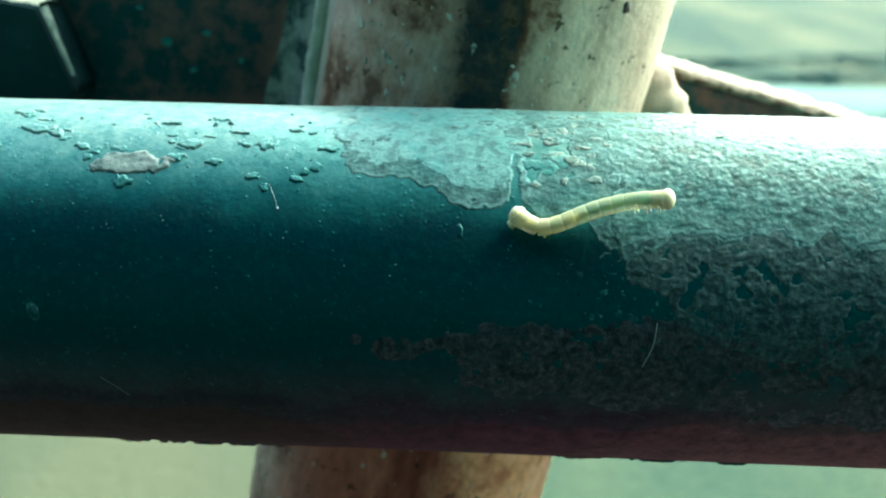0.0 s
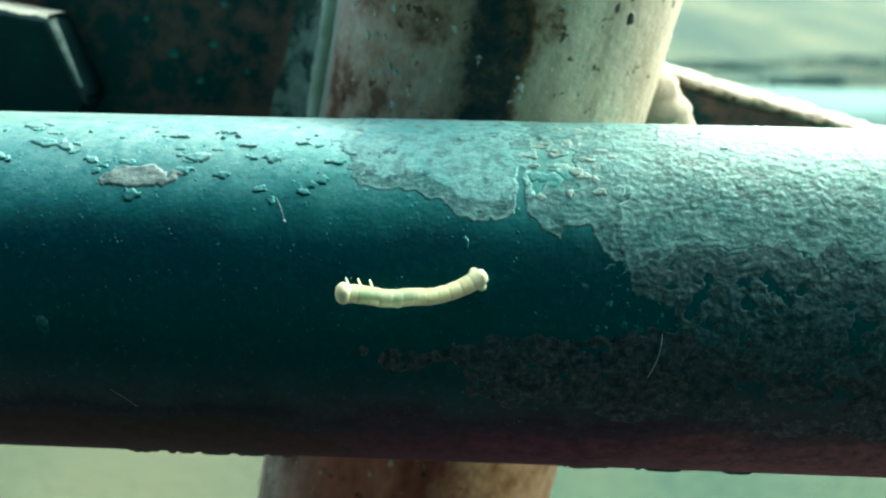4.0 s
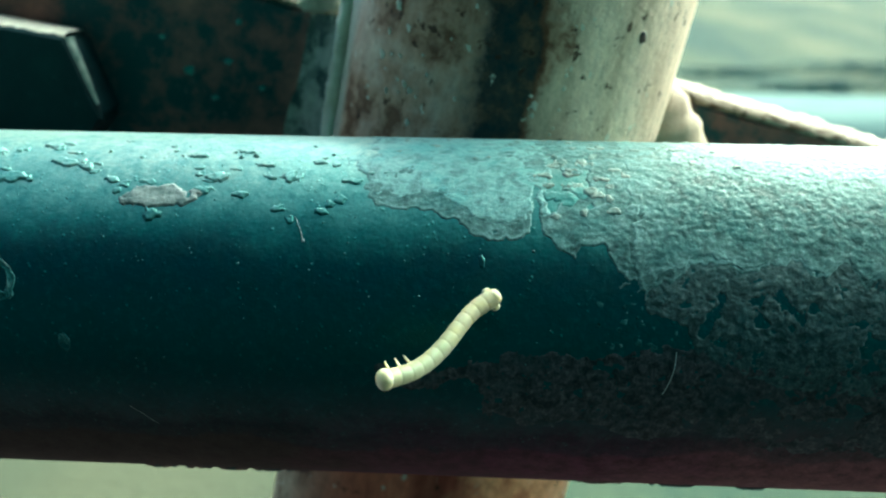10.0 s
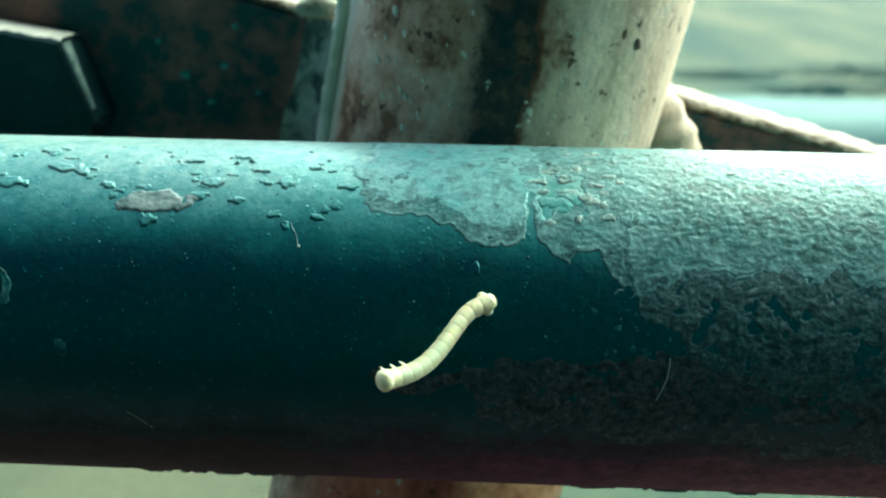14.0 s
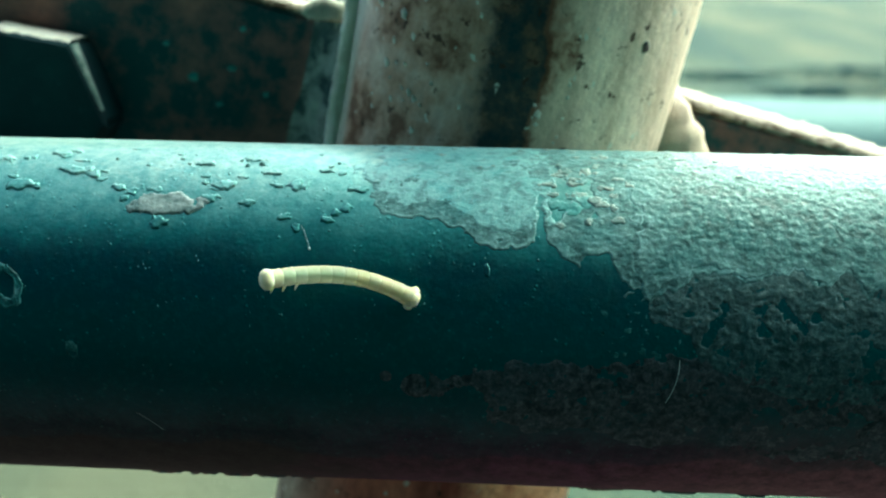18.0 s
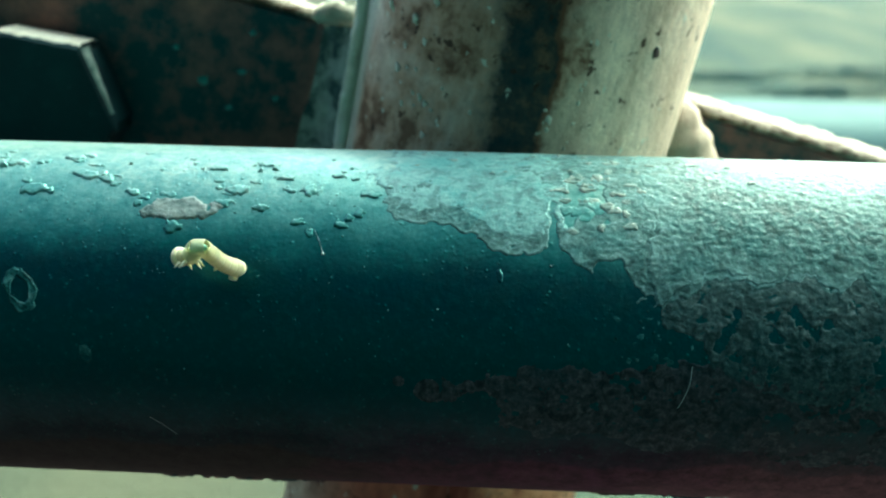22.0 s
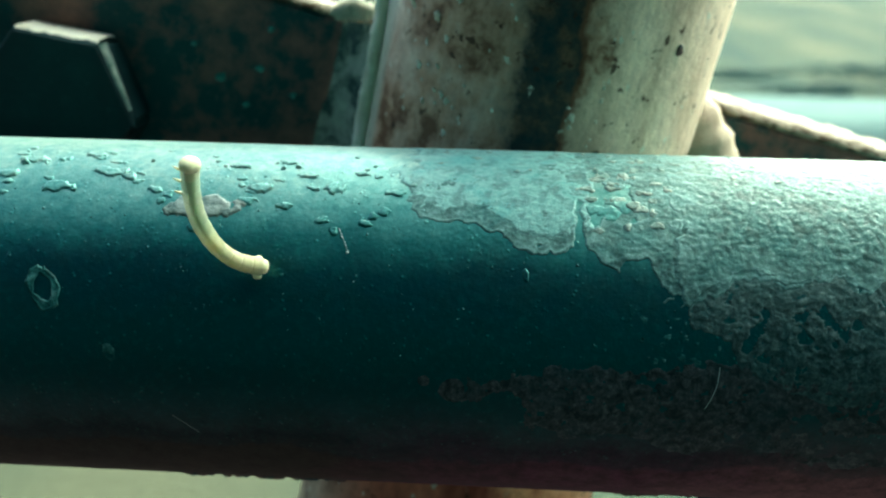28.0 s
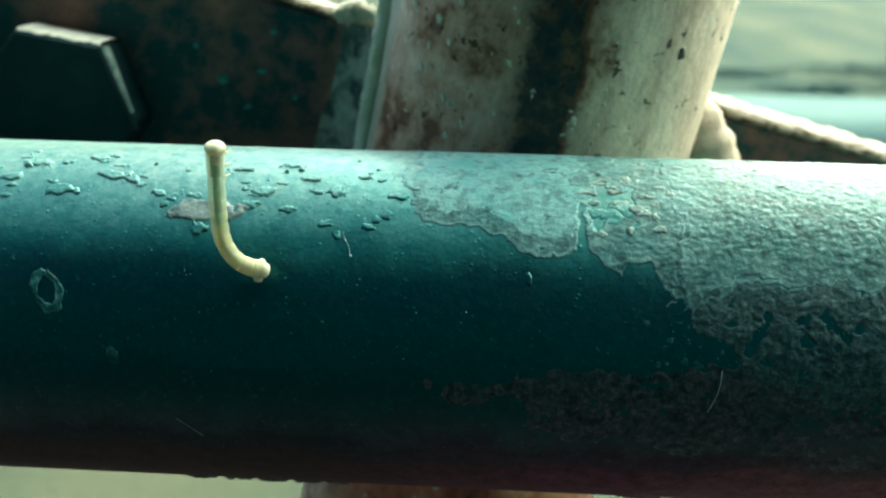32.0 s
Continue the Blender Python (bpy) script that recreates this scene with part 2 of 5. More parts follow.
def make_skin(name, pale, warm, sss=0.5, clear=0.0):
    """Soft larva skin, paler along the back; clear: how far one sees through it."""
    m, nt, b = mat(name, 0.38, 0.0, 0.4)
    v = coords(nt)
    n = noise_tex(nt, v, 1500, 4)
    sep = nt.nodes.new("ShaderNodeSeparateXYZ")
    nt.links.new(v, sep.inputs[0])
    col = mixc(nt, ramp(nt, calc(nt, "ADD", calc(nt, "MULTIPLY", sep.outputs[2], -450.0), n), (0.35, 0.0), (0.9, 0.9)), pale, warm)
    col = mixc(nt, ramp(nt, noise_tex(nt, v, 3200, 3, 0.7), (0.42, 0.0), (0.7, 0.35)), col, tuple(min(1.0, c * 1.25) for c in pale))
    nt.links.new(col, b.inputs["Base Color"])
    b.inputs["Subsurface Weight"].default_value = sss
    b.inputs["Subsurface Scale"].default_value = 0.001
    b.inputs["Subsurface Radius"].default_value = (1.0, 0.9, 0.5)
    b.inputs["Alpha"].default_value = 1 - clear
    bump(nt, b, n, 0.3, 0.0001)
    return m


def make_ground():
    m, nt, b = mat("dry_ground", 0.9, 0.0, 0.05)
    v = coords(nt)
    far = coords(nt, (1.0, 0.28, 1.0))
    n1 = noise_tex(nt, far, 1.3, 4, 0.5)
    n2 = noise_tex(nt, v, 30, 5, 0.7)
    col = ramp(nt, n1, (0.36, (0.012, 0.037, 0.032)), (0.5, (0.034, 0.055, 0.038)), (0.64, (0.068, 0.080, 0.051)))
    col = mixc(nt, ramp(nt, n2, (0.4, 0.0), (0.8, 0.45)), col, (0.074, 0.098, 0.058))
    sep = nt.nodes.new("ShaderNodeSeparateXYZ")
    nt.links.new(v, sep.inputs[0])
    soil = ramp(nt, calc(nt, "ADD", calc(nt, "MULTIPLY", sep.outputs[0], -2.0), calc(nt, "MULTIPLY", n1, 0.5)), (0.3, 0.0), (0.8, 0.65))
    col = mixc(nt, soil, col, (0.058, 0.062, 0.040))
    nt.links.new(col, b.inputs["Base Color"])
    bump(nt, b, n2, 0.5, 0.02)
    return m


def make_path(name, c1, c2):
    m, nt, b = mat(name, 0.85, 0.0, 0.06)
    v = coords(nt)
    n1 = noise_tex(nt, v, 2.2, 5)
    n2 = noise_tex(nt, v, 60, 5, 0.7)
    col = mixc(nt, ramp(nt, n2, (0.35, 0.0), (0.8, 0.35)), ramp(nt, n1, (0.35, c1), (0.65, c2)), tuple(x * 0.5 for x in c1))
    nt.links.new(col, b.inputs["Base Color"])
    bump(nt, b, n2, 0.4, 0.004)
    return m


M_PAINT = make_paint()
M_COAT = make_coat("grey_crust", (0.19, 0.33, 0.31), (0.064, 0.150, 0.142), (0.014, 0.060, 0.059), 0.20, 0.46)
M_UNDER = make_coat("dirty_crust", (0.175, 0.245, 0.235), (0.058, 0.106, 0.103), (0.015, 0.052, 0.054), 0.34, 0.48)
M_FILM = make_coat("mint_film", (0.26, 0.44, 0.41), (0.175, 0.35, 0.325), (0.11, 0.255, 0.24), 0.45, 0.40)
M_PRIMER = make_coat("brown_primer", (0.175, 0.190, 0.188), (0.074, 0.083, 0.087), (0.018, 0.034, 0.039), 0.2, 0.6)
M_POST = make_post()
M_BAR = make_steel("rusty_dark_bar", (0.010, 0.052, 0.058), (0.115, 0.078, 0.072), (0.34, 0.160, 0.125), 0.6, 75, 0.46)
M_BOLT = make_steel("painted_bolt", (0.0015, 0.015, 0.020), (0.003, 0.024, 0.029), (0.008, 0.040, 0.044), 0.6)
M_WELD = make_steel("painted_weld", (0.15, 0.115, 0.075), (0.29, 0.235, 0.16), (0.40, 0.335, 0.24), 0.7, 160)
M_TOP = make_steel("ragged_pale_paint", (0.07, 0.05, 0.032), (0.25, 0.225, 0.17), (0.37, 0.34, 0.27), 0.75, 420, 0.44)
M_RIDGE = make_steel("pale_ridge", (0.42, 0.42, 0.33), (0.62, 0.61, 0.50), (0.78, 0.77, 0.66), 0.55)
M_SCAR = make_steel("scarred_paint", (0.004, 0.045, 0.045), (0.03, 0.14, 0.133), (0.22, 0.42, 0.39), 0.4, 420)
M_FILLET = make_steel("grey_fillet", (0.03, 0.07, 0.065), (0.24, 0.29, 0.245), (0.46, 0.50, 0.42), 0.6, 170, 0.42)
M_FLOOR = make_path("dark_floor", (0.040, 0.030, 0.034), (0.056, 0.042, 0.046))
M_WALL = make_path("dark_green_wall", (0.009, 0.036, 0.040), (0.014, 0.048, 0.052))
M_CHIP = make_steel("lifted_paint", (0.010, 0.115, 0.108), (0.04, 0.20, 0.185), (0.16, 0.36, 0.32), 0.45, 500)
M_FLAKE = make_steel("grey_flake", (0.09, 0.15, 0.14), (0.20, 0.27, 0.25), (0.34, 0.40, 0.37), 0.5, 620)
M_CREAM = make_steel("cream_chip", (0.10, 0.20, 0.18), (0.21, 0.30, 0.26), (0.36, 0.42, 0.36), 0.5, 620)
M_SKIN = make_skin("pale_larva_skin", (0.82, 0.80, 0.50), (0.84, 0.70, 0.31), 0.2, 0.38)
M_CLEAR = make_skin("clear_larva_skin", (0.82, 0.86, 0.54), (0.82, 0.77, 0.38), 0.1, 0.55)
M_HEAD = make_skin("cream_larva_head", (0.82, 0.80, 0.52), (0.82, 0.70, 0.36), 0.4)
M_LEG = make_skin("pale_larva_leg", (0.74, 0.76, 0.50), (0.74, 0.72, 0.46), 0.4)
M_FAT = make_skin("yellow_larva_inside", (0.66, 0.58, 0.24), (0.64, 0.50, 0.18), 0.2)
M_GUT = make_skin("green_larva_gut", (0.16, 0.33, 0.18), (0.18, 0.34, 0.17), 0.0)
M_LEAF = make_skin("pale_green_larva_gut", (0.10, 0.29, 0.17), (0.13, 0.31, 0.16), 0.0)
M_MIX = make_skin("yellow_green_larva_gut", (0.40, 0.47, 0.22), (0.42, 0.46, 0.20), 0.1)
M_FIBRE, _nt, _b = mat("pale_fibre", 0.5)
_b.inputs["Base Color"].default_value = (0.48, 0.60, 0.55, 1)
M_GROUND = make_ground()
M_PALE = make_path("pale_path", (0.048, 0.098, 0.094), (0.066, 0.118, 0.111))
M_GREYPATH = make_path("grey_path", (0.07, 0.13, 0.125), (0.10, 0.155, 0.145))
M_TUFT = make_path("dark_grass", (0.050, 0.120, 0.108), (0.075, 0.15, 0.13))


# ---------------------------------------------------------------- mesh helpers
def link(name, me, material, parent=None, label=""):
    me.materials.append(material)
    ob = new(name, me)
    if parent:
        ob.parent = parent
    if label:
        ob["label"] = label
    return ob


def part(name, bm, material, parent=None, label="", smooth=True):
    me = bpy.data.meshes.new(name)
    bm.to_mesh(me)
    bm.free()
    me.polygons.foreach_set("use_smooth", [smooth] * len(me.polygons))
    return link(name, me, material, parent, label)


def grid_mesh(name, pts, keep=None, rim=None):
    """A mesh from a grid of places (rows, columns, 3); keep: which cells stay."""
    r, c, _ = pts.shape
    idx = np.arange(r * c).reshape(r, c)
    quads = np.stack([idx[:-1, :-1], idx[1:, :-1], idx[1:, 1:], idx[:-1, 1:]], -1)
    quads = quads.reshape(-1, 4) if keep is None else quads[keep]
    used = np.unique(quads)
    back = np.full(r * c, -1)
    back[used] = np.arange(len(used))
    quads = back[quads]
    me = bpy.data.meshes.new(name)
    me.vertices.add(len(used))
    me.vertices.foreach_set("co", pts.reshape(-1, 3)[used].astype(np.float32).ravel())
    me.loops.add(quads.size)
    me.loops.foreach_set("vertex_index", quads.astype(np.int32).ravel())
    me.polygons.add(len(quads))
    me.polygons.foreach_set("loop_start", np.arange(0, quads.size, 4, dtype=np.int32))
    me.polygons.foreach_set("use_smooth", np.ones(len(quads), dtype=bool))
    me.update(calc_edges=True)
    if rim is not None:
        me.attributes.new("rim", "FLOAT", "POINT").data.foreach_set("value", rim.ravel()[used].astype(np.float32))
    return me


def hashed(i, j, seed):
    h = (i * 374761393 + j * 668265263 + seed * 1442695041) & 0xFFFFFFFF
    h = ((h ^ (h >> 13)) * 1274126177) & 0xFFFFFFFF
    return ((h ^ (h >> 16)) & 0xFFFF) / 65535.0


def value_noise(x, y, seed):
    """Smooth noise from 0 to 1 over two arrays."""
    i, j = np.floor(x).astype(np.int64), np.floor(y).astype(np.int64)
    u, w = x - i, y - j
    u, w = u * u * (3 - 2 * u), w * w * (3 - 2 * w)
    a = hashed(i, j, seed) * (1 - u) + hashed(i + 1, j, seed) * u
    b = hashed(i, j + 1, seed) * (1 - u) + hashed(i + 1, j + 1, seed) * u
    return a * (1 - w) + b * w


def fractal(x, y, scale, octaves, seed):
    out, amp, tot = 0, 1.0, 0.0
    for k in range(octaves):
        c, s = math.cos(0.6 + 1.1 * k), math.sin(0.6 + 1.1 * k)
        out = out + amp * value_noise((x * c - y * s) / scale, (x * s + y * c) / scale, seed + k)
        tot += amp
        amp, scale = amp * 0.55, scale * 0.5
    return out / tot - 0.5


def tube_bm(radius, a, b, seg=64, rings=2, wobble=0.0):
    """A closed tube of that radius along z from a to b."""
    bm = bmesh.new()
    loops = []
    for i in range(rings):
        z = a + (b - a) * i / (rings - 1)
        ring = []
        for k in range(seg):
            t = 2 * math.pi * k / seg
            r = radius + wobble * noise.noise((math.cos(t) * 2, math.sin(t) * 2, z * 60))
            ring.append(bm.verts.new((r * math.cos(t), r * math.sin(t), z)))
        loops.append(ring)
    for p, q in zip(loops, loops[1:]):
        for k in range(seg):
            bm.faces.new((p[k], p[(k + 1) % seg], q[(k + 1) % seg], q[k]))
    bm.faces.new(loops[0][::-1])
    bm.faces.new(loops[-1])
    return bm


def box_bm(sx, sy, sz, bevel=0.0, seg=2):
    bm = bmesh.new()
    bmesh.ops.create_cube(bm, size=1)
    bmesh.ops.scale(bm, vec=(sx, sy, sz), verts=bm.verts)
    if bevel:
        bmesh.ops.bevel(bm, geom=bm.edges[:], offset=bevel, segments=seg, affect="EDGES")
    return bm


# ---------------------------------------------------------------- ground and distance
def build_ground():
    bm = bmesh.new()
    bmesh.ops.create_grid(bm, x_segments=60, y_segments=60, size=400)
    tagged(part("ground", bm, M_GROUND), "pale dry sage-green ground with sparse grass", "ground", kind="structure")

    def strip(name, y0, y1, z, material, label):
        bm = box_bm(120, y1 - y0, 0.06, 0.01)
        bmesh.ops.translate(bm, vec=(0, (y0 + y1) / 2, z - 0.03), verts=bm.verts)
        tagged(part(name, bm, material), label, "path", kind="structure")

    strip("path", 4.55, 6.1, 0.035, M_PALE, "pale cyan-white concrete path beyond the railing")
    strip("gutter", 3.5, 4.54, 0.012, M_GREYPATH, "grey-green paved strip along the path")


build_ground()


def build_light_blockers():
    """Unseen plain wall and roof added behind the viewer to shade the railing's front."""
    bm = box_bm(9.0, 0.2, 3.0, 0.01)
    tagged(part("wall_blocker", bm, M_WALL), "plain dark green wall behind the viewer, unseen, added to block light", "wall", kind="structure").location = (0, -1.8, 1.5)
    bm = box_bm(9.0, 1.64, 0.15, 0.01)
    tagged(part("ceiling", bm, M_WALL), "plain slab above the viewer, unseen, added to block light", "ceiling", kind="structure").location = (0, -1.08, 2.65)
    # unseen floor slab, added to keep bounced light off the rail's underside
    bm = box_bm(9.0, 3.0, 0.08, 0.01)
    tagged(part("floor", bm, M_FLOOR), "dark brown floor under the railing, unseen, added to cut bounced light", "floor", kind="structure").location = (0, -0.3, -0.025)


build_light_blockers()


def build_verge():
    """Low dark grass along the far edge of the path."""
    rnd = random.Random(4)
    bm = bmesh.new()
    for x, y, h, w in ((1.6, 7.2, 0.03, 1.0), (2.15, 6.6, 0.035, 1.2), (2.7, 7.5, 0.04, 1.5), (3.1, 6.9, 0.035, 1.3), (3.8, 7.6, 0.05, 1.6), (4.5, 7.0, 0.045, 1.5), (-1.5, 6.9, 0.03, 1.2), (-3.2, 6.8, 0.035, 1.3)):
        for _ in range(420):
            a, r = rnd.uniform(0, 6.3), w * math.sqrt(rnd.random()) * 0.5
            px, py = x + r * math.cos(a), y + r * math.sin(a) * 0.5
            lean, ht = rnd.uniform(0.1, 0.6), h * rnd.uniform(0.35, 1) * (1 - (r / w) ** 2 * 2.5)
            dx, dy, tw = lean * ht * math.cos(a), lean * ht * math.sin(a), rnd.uniform(0.006, 0.014)
            ox, oy = tw * math.cos(a + 1.57), tw * math.sin(a + 1.57)
            v = [bm.verts.new(c) for c in ((px - ox, py - oy, 0), (px + ox, py + oy, 0), (px + dx * 0.4 + ox, py + dy * 0.4 + oy, ht * 0.6),
                                           (px + dx * 0.4 - ox, py + dy * 0.4 - oy, ht * 0.6), (px + dx, py + dy, ht))]
            bm.faces.new((v[0], v[1], v[2], v[3]))
            bm.faces.new((v[3], v[2], v[4]))
    tagged(part("verge_grass", bm, M_TUFT), "low dark green grass along the far edge of the path", "grass", kind="stuff")


build_verge()


# ---------------------------------------------------------------- railing
R_RAIL, R_POST = 0.0212, 0.0253
RAIL = (0.0, 0.0, 1.0)
railing = tagged(new("metal_railing"), "weathered steel railing, green rail peeling to grey, rusty leaning post", "railing")
railing.location = (0, 0, 0)


def on_rail(x, deg, lift=0.0):
    """A place on the rail: millimetres along it, degrees up from its front, lift above its face in millimetres."""
    r = R_RAIL + lift * 0.001
    return Vector((x * 0.001, -r * math.cos(radians(deg)), r * math.sin(radians(deg))))


def build_rail():
    bm = tube_bm(R_RAIL, -0.62, 0.62, 160, 3)
    bmesh.ops.rotate(bm, matrix=Matrix.Rotation(radians(90), 3, "Y"), verts=bm.verts)
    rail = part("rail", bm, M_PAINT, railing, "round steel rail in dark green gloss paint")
    rail.location = RAIL
    return rail


rail = build_rail()

# The lower edge of the old crust: millimetres along the rail, degrees up from the front.
CRUST_EDGE = ((-34, 96), (-30, 88), (-26, 84), (-21, 74), (-17.5, 66), (-15.6, 57), (-14.6, 53), (-12.4, 51), (-9.4, 52), (-6.2, 48), (-3.7, 42.5), (0.8, 41.5), (2.1, 44), (2.7, 58), (3.2, 58), (3.6, 45),
              (5.7, 38), (7.1, 37), (8.0, 41), (10.4, 41), (11.9, 32.5), (14.2, 26), (14.8, 21.5), (17.8, 20), (19.3, 17), (20.2, 11), (24, 4), (30, 0), (60, -4), (620, -6))
BAND_TOP = ((-9.5, -4), (-8.4, 2.3), (-4, 5), (0.9, 7.4), (6, 8.5), (9.8, 6.6), (14, 8), (17.3, 10.5), (22, 9), (60, 4), (620, 2))
BAND_LOW = ((-9.5, -2), (-6, -1), (-3, -2), (-2.0, -12), (3, -15), (8, -14), (14, -18), (20, -17), (30, -22), (60, -24), (620, -24))


def crust_grid():
    xs = np.concatenate([np.arange(-34, 62, 0.14), np.arange(62.5, 615, 2.5)])
    th = np.radians(np.concatenate([np.arange(-60, 112, 0.36), np.arange(112, 150, 1.5)]))
    return np.meshgrid(xs, th, indexing="ij")


def crust_mesh(name, field, x, th, thick, rough, lip=1.0):
    """The crust where field (millimetres inside its edge) is above zero: its skin stands thick millimetres off the paint."""
    s = th * R_RAIL * 1000
    lump = (fractal(x, s * 1.2, 0.62, 4, 31) + 0.3 * fractal(x, s, 2.2, 3, 77)) * rough
    lift = np.clip(field * 0.55, -0.08, 1.0)
    lift = thick * np.tanh(np.maximum(lift, -0.08) / thick * 1.2) + lump * np.clip(field * 2.2, 0, 1)
    rim = np.exp(-((field - 0.16) / 0.14) ** 2) * np.minimum(1, thick * 14) * lip
    lift = lift + 0.045 * rim
    rim = np.maximum(rim, 0.55 * np.exp(-(field / 2.2) ** 2) * np.minimum(1, thick * 14) * lip)
    r = R_RAIL + lift * 0.001
    pts = np.stack([x * 0.001, -r * np.cos(th), r * np.sin(th)], -1)
    f = np.maximum.reduce([field[:-1, :-1], field[1:, :-1], field[1:, 1:], field[:-1, 1:]])
    return grid_mesh(name, pts, f > -0.08, rim)


def build_crust():
    x, th = crust_grid()
    s = th * R_RAIL * 1000
    deg = np.degrees(th)
    warp = fractal(x, s, 3.0, 5, 3)
    xw = x + fractal(x, s, 1.6, 4, 12) * 1.1
    edge = np.interp(xw, *np.array(CRUST_EDGE).T)
    rag = fractal(x, s, 0.8, 3, 29)
    main = (deg - edge) * 0.37 + warp * 1.2 + rag * 1.1
    main = np.minimum(main, (x + 16.5) * 0.5 + warp * 4.0 + rag * 2.0)
    # worn-through places, more of them lower down to the right
    worn = 0.55 * fractal(x, s, 6.0, 4, 57) + 0.85 * fractal(x, s, 1.5, 4, 58)
    wear = np.interp(deg, [-10, 15, 30, 42, 70], [0.02, 0.04, 0.10, 0.36, 0.7]) + np.where(x > 13, 0, 0.3)
    main = np.minimum(main, (wear + 0.06 - worn) * 9)
    # teal windows above the notch, where the crust has broken away in patches
    hole = 0.1 - np.hypot((x - 6.0) / 7.0, (deg - 62) / 17) + warp * 2.2 + fractal(x, s, 1.8, 4, 8) * 3.4
    main = np.minimum(main, -hole * 1.2)
    # beyond the lobes the crust is old and dirty below the lap of the upper layer
    edge2 = 33 + 26 * fractal(x, x * 0 + 3.3, 5.0, 4, 93) + np.interp(x, [8, 11, 28.5, 30, 60], [8, 0, 0, 5, 2])
    fresh = np.maximum((11.5 - x) * 0.9, (deg - edge2) * 0.37 + 0.6) + warp * 2.0
    thick = np.interp(x, [-24, -12], [0.03, 1]) * np.interp(deg, [12, 45], [0.04, 0.075])
    link("old_crust", crust_mesh("old_crust", np.minimum(main, fresh), x, th, thick, np.interp(x, [-24, -12], [0.06, 0.14])), M_COAT, rail, "grey crust of old paint, flaking at its edge")
    link("under_crust", crust_mesh("under_crust", np.minimum(main, 0.5 - fresh), x, th, thick * 0.8, 0.17, 0.45), M_UNDER, rail, "dirty brown-green crust below the lapped layer")
    # smooth mint film over the crust, back from its ragged edge
    film = np.minimum((deg - edge) * 0.37 - 2.0 + warp * 4.0 + rag * 3.0, (3.2 - x) * 0.5 + warp * 3.0 + rag)
    film = np.minimum(film, (0.30 - fractal(x, s, 2.4, 4, 66)) * 9)
    film = np.minimum(film, (x + 17) * 0.35 + warp * 4.0)
    link("mint_film", crust_mesh("mint_film", film * 0.35, x, th, 0.10, 0.06, 0.25), M_FILM, rail, "smooth mint-green film of paint over the crust")
    # a second layer lapped over it further along
    lap = fractal(x, s, 7.0, 4, 91)
    main2 = np.minimum((deg - edge2) * 0.37 + lap * 1.6 + rag * 1.4, (x - 13) * 0.6 + warp * 4)
    link("upper_crust", crust_mesh("upper_crust", main2, x, th, 0.10, 0.15), M_COAT, rail, "second layer of lumpy grey crust")
    # thin brown-grey band lower down
    top, low = np.interp(xw, *np.array(BAND_TOP).T), np.interp(xw, *np.array(BAND_LOW).T)
    band = np.minimum(top - deg, deg - low) * 0.37 + warp * 3.4 + fractal(x, s, 0.9, 3, 19) * 0.9
    band = np.minimum(band, (0.15 - 0.7 * fractal(x, s, 4.0, 4, 71) - 0.6 * fractal(x, s, 1.2, 3, 72)) * 6)
    band = np.minimum(band, (x + 9.2) * 0.8 + warp)
    band = np.maximum(band, 1.35 - np.hypot(x + 10.3, (deg + 0.3) * 0.37) + warp * 0.8)
    band = np.maximum(band, 0.55 - np.hypot(x + 13.4, (deg - 2.7) * 0.37) + warp * 0.8)
    link("lower_crust", crust_mesh("lower_crust", band, x, th, 0.022, 0.09, 0.25), M_PRIMER, rail, "thin brown-grey band of old primer")


def build_flake(name, x, deg, wx, wd, lift, seed, material=None, label=""):
    """A ragged flake of lifted paint lying on the rail; sizes in millimetres."""
    nx, ny = int(max(18, wx * 11)), int(max(16, wd * 13))
    u, w = np.meshgrid(np.linspace(-0.85, 0.85, nx) * wx, np.linspace(-0.85, 0.85, ny) * wd, indexing="ij")
    block = 4 if wx > 5 else 2
    field = (0.5 - (np.abs(u / wx) ** block + np.abs(w / wd) ** block) ** (1 / block)) * min(wx, wd) * 1.1
    field = field + fractal(u + seed * 9.1, w - seed * 5.3, max(0.7, wd * 0.7), 4, seed) * min(wx, wd) * (0.85 if wx > 5 else 1.5)
    th = np.radians(deg + w / 0.37)
    link(name, crust_mesh(name, field * 2.2, x + u, th, lift * 1.3, 0.14, 0.3), material or M_PAINT, rail, label)


build_crust()
build_flake("paint_flake", -38.9, 54.6, 7.6, 2.6, 0.16, 21, M_FLAKE, "grey lifted flake of old paint")
build_flake("paint_flake", -41.6, 53.2, 3.4, 1.8, 0.12, 5, M_FLAKE, "grey lifted flake of old paint")
